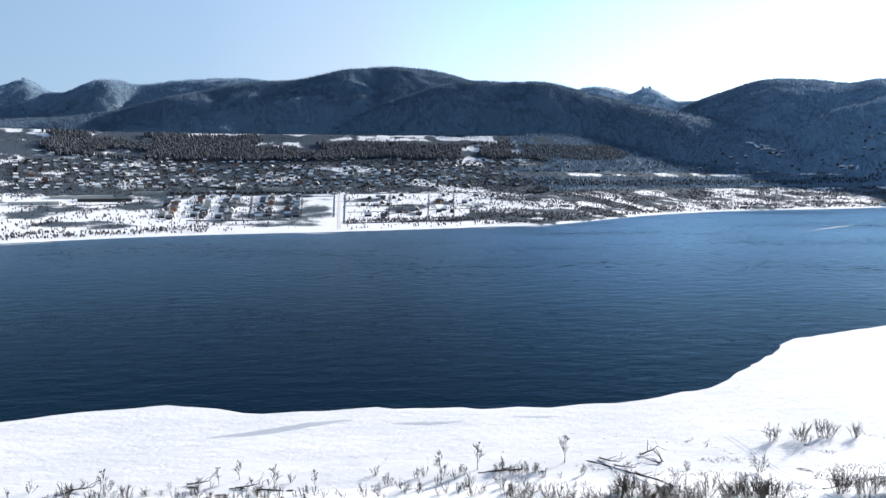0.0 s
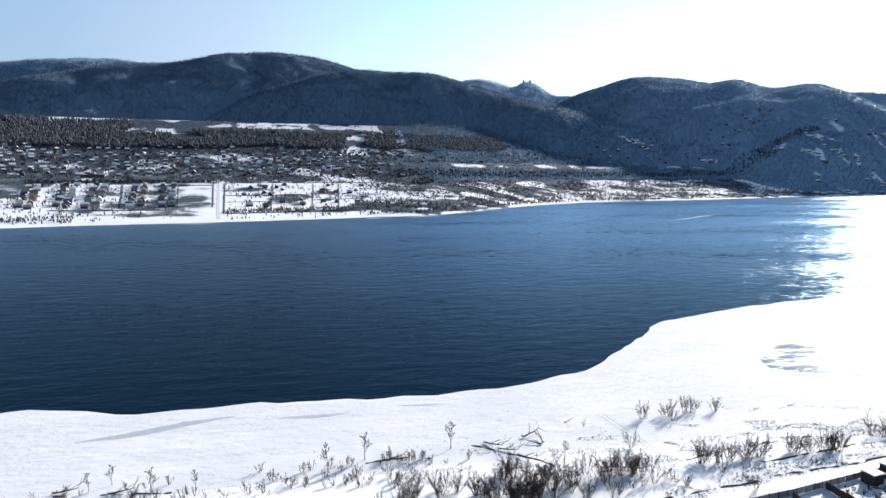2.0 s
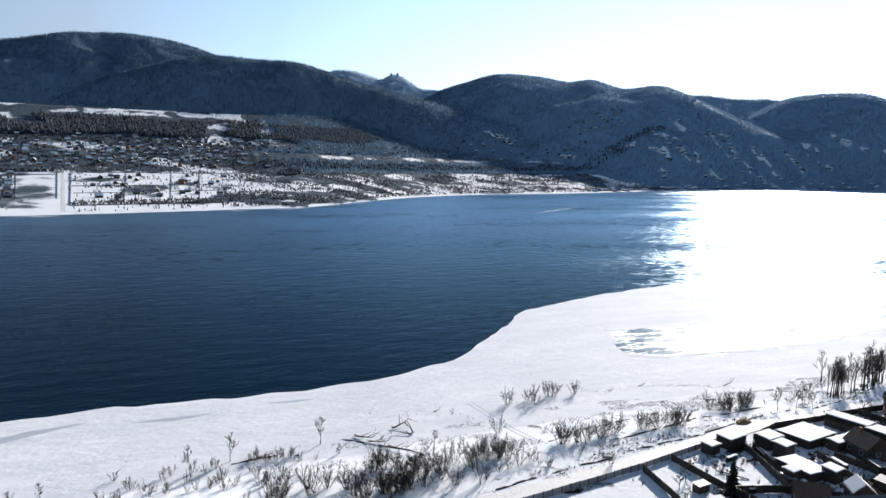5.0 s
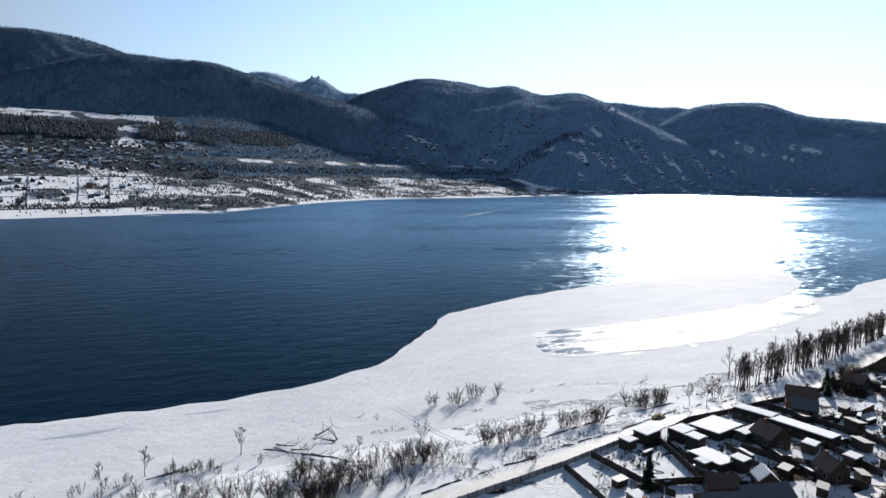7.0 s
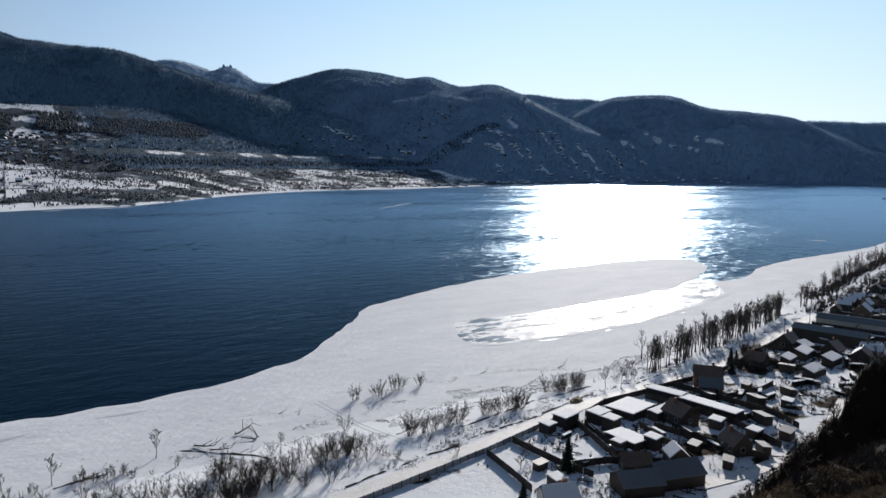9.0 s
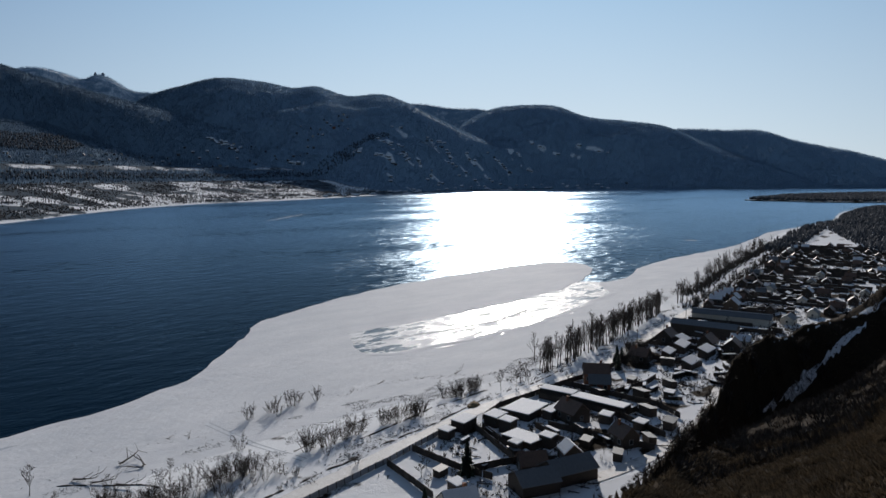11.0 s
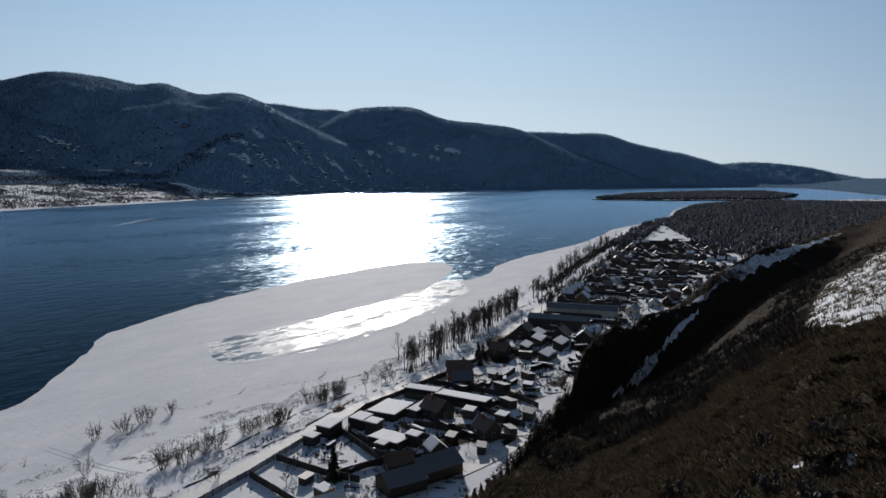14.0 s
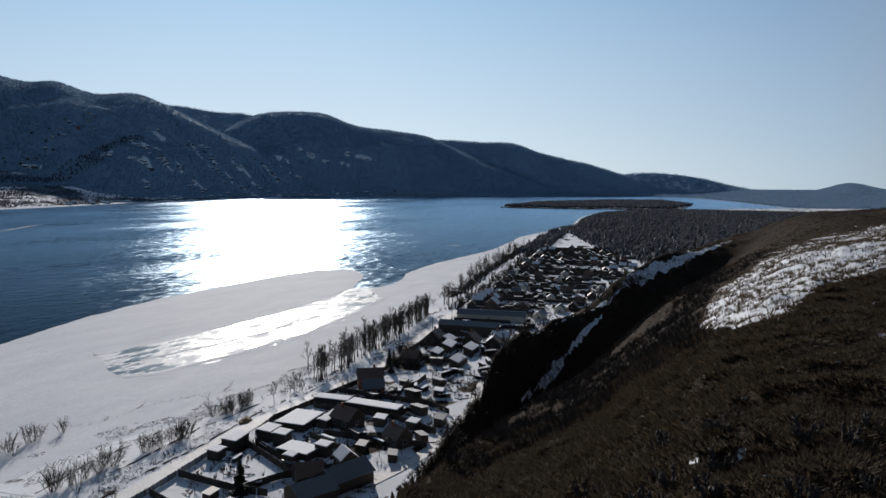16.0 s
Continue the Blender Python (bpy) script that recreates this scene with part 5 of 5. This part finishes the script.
# the near village, house by house
VG = "houses of the near village"
SG = "sheds in the village yards"
put(house("brick_house", 8, 7, 3.6, 2.6, BRICK, RUST, False, "orange brick house with a steep bare dark roof", windows=3), 187, 137, -50)
put(house("brick_annex", 6.5, 5, 2.4, 2.2, BRICK, SHEET, False, "lower orange brick wing with a steep grey roof", windows=2, chimney=False), 181.6, 131.6, -50)
put(house("timber_house", 7.5, 6, 3.2, 2.6, TIMBER, RUST, False, "dark timber house with a steep bare gable roof", group=VG), 152, 119, 80)
put(house("long_barn", 11, 7, 3.0, 2.2, TIMBER, SHEET, False, "long barn with a bare grey sheet roof", "barn", windows=0, chimney=False), 121.5, 96, -14)
put(house("long_barn", 9, 7, 2.8, 2.0, TIMBER, SHEET, False, "bare grey-roofed barn at the foot of the hill", "barn", windows=0, chimney=False), 111.5, 97.3, -20)
put(house("gabled_hut", 5, 4.5, 2.4, 1.9, TIMBER, RUST, True, "small dark gabled hut beside the barn", "hut", windows=1, chimney=False), 130.3, 102.5, 60)
put(house("summer_house", 6, 5, 3.0, 2.4, TIMBER, RUST, False, "dark timber house near the foot of the hill", group=VG), 148, 99.5, 70)
put(shed("yard_shed", 5.5, 4, 2.8, TIMBER, "low dark shed with a flat snowy roof", SG), 134, 131, 12)
put(shed("yard_shed", 3.8, 3.4, 3.2, TIMBER, "taller dark shed with a snowy roof", SG), 132.6, 125, 14)
put(shed("snowy_annex", 11.5, 8.5, 2.0, TIMBER, "wide flat-roofed annex deep in snow", SG, 0.1), 146.6, 131.5, 12)
put(shed("yard_shed", 8, 2.8, 2.2, TIMBER, "long narrow shed with snow on its roof", SG), 151, 124.5, 8)
put(shed("yard_shed", 3.4, 3.2, 2.8, TIMBER, "small box shed with a snowy roof", SG), 132.5, 111.2, 12)
put(shed("snowy_annex", 6, 9, 2.0, TIMBER, "low flat roof covered with even snow", SG, 0.1), 129, 116.2, 4)
put(shed("yard_shed", 3.4, 3, 2.2, TIMBER, "dark garden shed by the road fence", SG), 117.5, 132.5, 15)
put(shed("yard_shed", 6.5, 4, 2.6, TIMBER, "dark timber garage by the road fence", SG), 125.5, 134.5, 15)
put(shed("yard_shed", 11, 3.5, 2.4, TIMBER, "row of joined sheds with snowy roofs", SG), 165, 134.5, -78)
put(shed("snowy_annex", 17, 4.5, 2.3, TIMBER, "long outbuilding with an even snow roof", SG, 0.15), 166.6, 120.3, -84)
put(shed("yard_shed", 4, 3, 2.2, TIMBER, "tiny shed in a snowy yard", SG), 158, 112, 20)
put(house("cottage", 7, 5.5, 2.8, 2.2, PLASTER, SHEET, True, "pale cottage with a snow-covered roof", group=VG), 92, 100, -20)
put(house("gabled_hut", 6, 5.5, 2.6, 2.2, TIMBER, RUST, False, "brown-roofed hut beside the grey barn", "hut", windows=1, chimney=False), 118.4, 104, -35)
put(shed("yard_shed", 2.8, 2.4, 2.8, TIMBER, "narrow dark shed beside a snowy flat roof", SG), 123.3, 113.6, 12)
put(shed("yard_shed", 3, 3, 3.0, TIMBER, "narrow dark shed by the wall", SG), 97, 106, 0)
fence([(-40, 108), (0, 113.5), (60, 122), (97, 129.5), (117, 135), (131, 138.5)], "grey sheet fence along the packed snow road", 0.85, GREY_PANEL)
for line in ([(134, 136), (145, 140), (159, 140.5), (172, 141.5), (196, 142)], [(105, 131), (106, 114), (108, 106)], [(127, 132), (118, 107)], [(129, 131), (121, 108)],
             [(143, 120), (150, 92)], [(160, 138), (164, 112), (160, 95)], [(176, 141), (180, 110), (176, 100)], [(95, 128), (92, 108)], [(140, 122), (134, 100)], [(106, 113), (120, 109)], [(163, 112), (178, 111)], [(180, 125), (196, 124), (205, 126)]):
    fence(line)

def woodpile(n, seed):
    """Stacked firewood under a cap of snow."""
    r = np.random.default_rng(seed)
    top = new("woodpile")
    logs = [(x * 0.24 + 0.12 * (z % 2) - n * 0.12, -0.45, 0.12 + z * 0.21, x * 0.24 + 0.12 * (z % 2) - n * 0.12, 0.45 + r.normal(0, 0.04), 0.12 + z * 0.21, 0.12, 0.115) for z in range(5) for x in range(n)]
    tagged(part("firewood", sticks("firewood", logs, BARK, 6), BARK, top), kind="stuff")
    bm = bar(-n * 0.12 - 0.15, n * 0.12 + 0.15, -0.5, 0.5, 1.1, 1.32)
    bmesh.ops.bevel(bm, geom=bm.edges[:], offset=0.08, segments=1, affect="EDGES")
    part("snow_cap", bm, SNOW, top, "soft cap of snow")
    return tagged(top, "stacked firewood capped with snow in a yard", "woodpile", "woodpiles in the yards")


piles = [(112, 112, 1, 10), (124, 110, 1, 70), (140, 116, 1.2, 80), (156, 108, 1, 20), (172, 110, 1.1, 70), (146, 104, 1, 75), (119, 127, 0.9, 15), (128, 127, 1, 70)]
piles += [(x, float(curve(ROAD_Y, x)) - rng.uniform(12, 45), rng.uniform(0.9, 1.4), rng.uniform(0, 180)) for x in rng.uniform(185, 420, 50)]
settle(woodpile(16, 3), piles)
huts = [(158, 127, 0.8, 15), (146, 111, 0.9, 70), (140, 105, 0.8, 20), (172, 108, 1, 75), (161, 103, 0.9, 10), (154, 96, 0.8, 60), (167, 98, 1, 15), (184, 118, 1, 80), (190, 112, 0.9, 20), (139, 95, 0.8, 30), (122, 113, 0.7, 75), (176, 128, 0.8, 80), (156, 121, 0.7, 70), (101, 116, 0.7, 10), (194, 128, 0.8, 15), (200, 118, 0.9, 75)]
settle(shed("garden_shed", 4.2, 3.2, 2.2, TIMBER, "small dark garden shed with snow on top", SG), huts[::4])
settle(shed("garden_shed", 4.6, 2.6, 2.3, TIMBER, "small dark shed with a bare sheet roof", SG, snow=False), huts[1::2] + huts[2::4])

# the rest of the village on lots along the road
kinds = [house("village_house", 7.5, 6.2, 2.9, 2.5, TIMBER, RUST, True, "dark timber village house with a snowy roof", group=VG, bare_side=-1),
         house("village_house", 8.5, 6.5, 3.0, 2.2, PLASTER, SHEET, True, "plastered village house with a half-bare snowy roof", group=VG, bare_side=-1),
         house("village_house", 7, 6.5, 4.6, 2.8, TIMBER, SHEET, True, "two-storey timber house with a grey and snowy roof", group=VG, bare_side=1),
         shed("village_shed", 5.5, 3.6, 2.3, TIMBER, "dark shed with a snowy roof in a yard", SG, 1.5),
         shed("village_shed", 9, 3.4, 2.1, TIMBER, "long low shed with a snowy roof in a yard", SG, 1.4),
         shed("village_shed", 6.5, 3.2, 2.4, TIMBER, "dark shed with a bare sheet roof in a yard", SG, snow=False),
         house("village_house", 7.2, 5.8, 2.8, 2.6, TIMBER, RUST, False, "dark timber house with a bare rusty roof", group=VG),
         house("village_house", 8, 6, 2.9, 2.3, TIMBER, SHEET, True, "timber house with one snowy and one bare slope", group=VG, bare_side=-1),
         shed("village_shed", 4.2, 3.0, 2.2, TIMBER, "small dark shed with a bare roof in a yard", SG, snow=False)]
dealt = [[] for _ in kinds]
taken = [(279, 150, 14), (310, 152, 18), (141, 120, 70)]


def free(x, y, gap):
    return all(math.hypot(x - a, y - b) > g + gap for a, b, g in taken)


for x in np.arange(196, 700, 11.0):
    road_at = float(curve(ROAD_Y, x))
    slope = float(curve(ROAD_Y, x + 4) - curve(ROAD_Y, x - 4)) / 8
    turn = math.degrees(math.atan(slope))
    depth = float(np.interp(x, [196, 230, 264, 330, 423, 520, 700], [44, 40, 38, 52, 84, 96, 84]))
    back = 9.0 if x < 330 else 5.0
    while back < depth:
        px, py = x + rng.normal(0, 1.2) + back * math.sin(radians(turn)), road_at - back * math.cos(radians(turn))
        k = int(rng.choice([0, 0, 1, 2, 6, 6, 6, 6, 7, 7])) if back < 14 or rng.random() < 0.28 else int(rng.choice([3, 4, 5, 5, 8, 8]))
        if free(px, py, 4.6) and ground_z(px, py) < 4.5 and rng.random() < (0.60 if x < 330 else 0.66):
            dealt[k].append((px, py, rng.uniform(0.85, 1.1) * (1 if x < 330 else 0.8), turn + rng.normal(0, 5) + (90 if rng.random() < 0.45 else 0)))
            taken.append((px, py, 3.0))
        back += rng.uniform(7.5, 10.5)
    if rng.random() < 0.8:
        ox = x + 6
        far_end = depth * rng.uniform(0.5, 0.95)
        fence([(ox, float(curve(ROAD_Y, ox)) - 5), (ox + far_end * math.sin(radians(turn)), float(curve(ROAD_Y, ox)) - 5 - far_end * math.cos(radians(turn)))])
for kind, places in zip(kinds, dealt):
    if places:
        settle(kind, places)
put(house("long_store", 27, 6.5, 3.6, 1.6, TIMBER, SHEET, False, "long dark storehouse with a grey roof", "storehouse", windows=0, chimney=False), 281, 150, -77)
put(house("long_store", 34, 7, 3.6, 1.6, PLASTER, SHEET, True, "very long storehouse with snow on its roof", "storehouse", windows=0, chimney=False, bare_side=-1), 311, 153, -74)
for a, b in ((200, 300), (330, 470)):
    xs = np.arange(a, b, 14)
    fence([(x, float(curve(ROAD_Y, x)) - 4.4) for x in xs], "dark board fence along the village road")


def utility_pole():
    """A wooden power pole with a cross-arm and two insulators."""
    top = new("utility_pole")
    part("pole", sticks("pole", [(0, 0, -0.8, 0, 0, 8.2, 0.13, 0.09)], BARK, 8), BARK, top)
    arm = part("cross_arm", bar(-0.9, 0.9, -0.06, 0.06, 7.5, 7.64), TIMBER, top)
    for x in (-0.75, 0.75):
        part("insulator", sticks("insulator", [(x, 0, 7.64, x, 0, 7.86, 0.05, 0.03)], TRIM, 6), TRIM, arm)
    return tagged(top, "tall wooden power pole beside the village road", "utility pole", "power poles along the road")


settle(utility_pole(), [(x, float(curve(ROAD_Y, x)) - 3.6, 1.0, 70 + rng.normal(0, 4)) for x in np.arange(234, 620, 34)])


# ---- the far village ----
FV = "houses of the far village"


def far_house(walls, roofing, snow, w, d, h, rise, label):
    top = new("far_house")
    part("wall", body(w, d, h, rise), walls, top)
    for side in (-1, 1):
        bm = bmesh.new()
        prism(bm, w, d, h, rise, 0.4, 0.02, 0.3, side)
        part("roof_slope", bm, SNOW if snow else roofing, top)
    for x in (-w / 4, w / 4):
        part("window", bar(x - 0.6, x + 0.6, -d / 2 - 0.04, -d / 2, h * 0.4, h * 0.4 + 1.3), GLASS, top)
    return tagged(top, label, "house", FV)


far_kinds = [far_house(TIMBER, RUST, True, 10, 8, 3.4, 3.0, "dark timber house with snow on its roof"),
             far_house(PLASTER, SHEET, True, 11, 8, 3.6, 3.0, "pale house with snow on its roof"),
             far_house(BRICK, RUST, False, 11, 9, 6.0, 3.5, "two-storey brick house with a rusty roof"),
             far_house(TIMBER, SHEET, False, 10, 8, 3.2, 3.0, "timber house with a bare grey roof"),
             far_house(PLASTER, SHEET, False, 12, 9, 6.2, 3.2, "two-storey pale house with a grey roof")]
far_dealt = [[] for _ in far_kinds]


def far_spot(az, inland):
    r = float(curve(FAR_SHORE, az)) + inland
    return r * math.sin(radians(az)), r * math.cos(radians(az))


for inland in np.arange(150, 1060, 36.0):
    az = -31.0
    while az < 34:
        r = float(curve(FAR_SHORE, az)) + inland
        x, y = far_spot(az, inland + rng.normal(0, 6))
        if inland > 585:
            want = 0.8 if az < 6 else 0.30 if inland > 850 else 0.0
        else:
            want = 0.34 if -7.5 < az < 3.2 and 165 < inland < 490 else 0.0
        if rng.random() < want:
            k = int(rng.choice(5, p=[0.42, 0.14, 0.02, 0.36, 0.06]))
            far_dealt[k].append((x, y, rng.uniform(0.8, 1.15), -az + rng.normal(0, 7) + (90 if rng.random() < 0.4 else 0)))
        az += math.degrees(rng.uniform(19, 29) / r)
# streets of newer houses that run up from the shore, and a row of garages across their upper ends
for low_az, high_az in ((-21.5, -20.7), (-19.2, -18.4), (-17.3, -16.4), (-14.3, -13.8), (-12.1, -11.9)):
    for inland in np.arange(190, 500, 25.0):
        az = low_az + (high_az - low_az) * (inland - 190) / 310
        for side in (-0.33, 0.33):
            if rng.random() < 0.86:
                x, y = far_spot(az + side + rng.normal(0, 0.05), inland + rng.normal(0, 3))
                far_dealt[int(rng.choice(5, p=[0.30, 0.10, 0.04, 0.46, 0.10]))].append((x, y, rng.uniform(0.9, 1.15), -az + rng.normal(0, 4) + (90 if rng.random() < 0.5 else 0)))
for az in np.arange(-20.9, -9.0, 0.44):
    x, y = far_spot(az, 530 + rng.normal(0, 1.5))
    far_dealt[int(rng.choice([0, 3]))].append((x, y, rng.uniform(0.95, 1.1), 90 - az))
hillside = []
at_az, at_r = rng.uniform(22, 56, 12000), rng.uniform(2300, 4230, 12000)
at_x, at_y = at_r * np.sin(np.radians(at_az)), at_r * np.cos(np.radians(at_az))
for x, y, inland, lived in zip(at_x.tolist(), at_y.tolist(), lie(at_x, at_y)[3], hamlet_at(at_x, at_y, at_r, at_az)):
    if inland > 25 and rng.random() < (0.9 * lived + (0.12 if inland < 110 else 0)):
        hillside.append((x, y, rng.uniform(0.9, 1.3), rng.uniform(-25, 25) - math.degrees(math.atan2(x, y))))
# the nearest are things; those up the slope behind them are joined
FAR_SHAPES = [(13, 9, 0.9, 4.5), (10, 8, 3.4, 3.0), (11, 8, 3.6, 3.0), (11, 9, 6.0, 3.5), (10, 8, 3.2, 3.0), (12, 9, 6.2, 3.2)]
joined_v, joined_f, joined_m = [], [], []
for kind, shape, places in zip([None, *far_kinds], FAR_SHAPES, [hillside, *far_dealt]):
    places.sort(key=lambda p: math.hypot(p[0], p[1]))
    apart = 75 if kind else 0
    if kind:
        settle(kind, places[:apart])
    w, d, h, rise = shape
    for x, y, size, turn in places[apart:]:
        m = pose(x, y, ground_z(x, y), 0, 0, turn) @ Matrix.Scale(size, 4)
        base = len(joined_v)
        corners = [(-w / 2, -d / 2), (w / 2, -d / 2), (w / 2, d / 2), (-w / 2, d / 2)]
        pts = [(a, c, -2) for a, c in corners] + [(a, c, h) for a, c in corners] + [(-w / 2, 0, h + rise), (w / 2, 0, h + rise)]
        pts += [(-w / 2 - 0.5, 0, h + rise + 0.3), (w / 2 + 0.5, 0, h + rise + 0.3)] + [(a * 1.08, c * 1.1, h) for a, c in corners]
        joined_v += [m @ Vector(p) for p in pts]
        joined_f += [tuple(base + k for k in f) for f in ((0, 1, 5, 4), (2, 3, 7, 6), (1, 2, 6, 5), (3, 0, 4, 7), (5, 6, 9, 9), (7, 4, 8, 8), (10, 11, 13, 12), (11, 10, 15, 14))]
        snowy = 1 if rng.random() < (0.6 if kind else 0.85) else 2
        joined_m += [0] * 6 + [snowy] * 2
me = bpy.data.meshes.new("distant_houses")
me.from_pydata(joined_v, [], [f if f[2] != f[3] else f[:3] for f in joined_f])
for mat in (TIMBER, SNOW, SHEET):
    me.materials.append(mat)
me.polygons.foreach_set("material_index", np.array(joined_m, np.int32))
tagged(new("distant_houses", me), "small houses with snowy roofs crowded up the far slope", "houses", kind="stuff")


def low_block(name, length, depth, h, walls, roof, label, category):
    top = new(name)
    part("wall", bar(-length / 2, length / 2, -depth / 2, depth / 2, -2, h), walls, top)
    part("roof", bar(-length / 2 - 0.5, length / 2 + 0.5, -depth / 2 - 0.5, depth / 2 + 0.5, h + 0.01, h + 0.6), roof, top)
    return tagged(top, label, category)


for az, inland, length, depth, h, roof in ((-27, 500, 110, 16, 5, SNOW), (-25.5, 455, 95, 14, 5, SHEET), (-30, 430, 80, 14, 5, SNOW), (-13.2, 580, 62, 14, 6, SNOW), (-22.6, 540, 60, 14, 5, SNOW), (-17, 600, 46, 12, 5, SHEET)):
    x, y = far_spot(az, inland)
    put(low_block("long_greenhouse", length, depth, h, TIMBER if roof is SHEET else PLASTER, roof, "long low farm building across the river", "farm building"), x, y, -az + rng.normal(0, 2))


def far_wall(pts, h, wide, name, label):
    """A dark fence or hedge bank that follows the ground."""
    p = wander(pts, 8, 1.0, 90)
    z = lie(p[:, 0], p[:, 1])[0]
    d = np.gradient(p, axis=0)
    d /= np.linalg.norm(d, axis=1)[:, None]
    s = np.stack([-d[:, 1], d[:, 0]], 1) * wide / 2
    v = np.concatenate([np.column_stack([p - s, z - 1]), np.column_stack([p - s, z + h]), np.column_stack([p + s, z + h]), np.column_stack([p + s, z - 1])])
    n = len(p)
    a = np.arange(n - 1)
    f = np.concatenate([np.stack([k * n + a, k * n + a + 1, ((k + 1) % 4) * n + a + 1, ((k + 1) % 4) * n + a], 1) for k in range(4)])
    tagged(new(name, mesh_from(name, v, f, TIMBER)), label, "fence", "field fences across the river")


FF = "dark boundary fence round snowy plots across the river"
for line in ([(-7.9, 86), (2.6, 90)], [(-7.95, 90), (-7.8, 515)], [(-7.8, 515), (4, 520)], [(-8.75, 185), (-8.65, 540)], [(-11.3, 180), (-11.2, 480)], [(-11.2, 485), (-8.8, 480)], [(-4.4, 150), (-4.2, 510)], [(-7.8, 330), (-1.5, 335)], [(-1.2, 150), (-1.1, 510)], [(0.9, 150), (0.9, 510)],
             [(-20.0, 165), (-12.6, 150)], [(-21.4, 556), (-9.0, 560)], [(4, 565), (19, 572), (34, 580)], [(6, 870), (30, 880)], [(-31, 400), (-23, 410)], [(-15.3, 190), (-15.0, 500)], [(-7.7, 240), (-4.4, 245)], [(-1.2, 260), (2.8, 270)]):
    far_wall([far_spot(*q) for q in line], rng.uniform(0.9, 1.4), 0.5, "far_fence", FF)
tagged(new("far_road", ribbon("far_road", [far_spot(-8.4, 25), far_spot(-8.38, 200), far_spot(-8.32, 560)], 2.6, 0.25, ROAD)), "snowy road down to the far bank", "road", kind="structure")
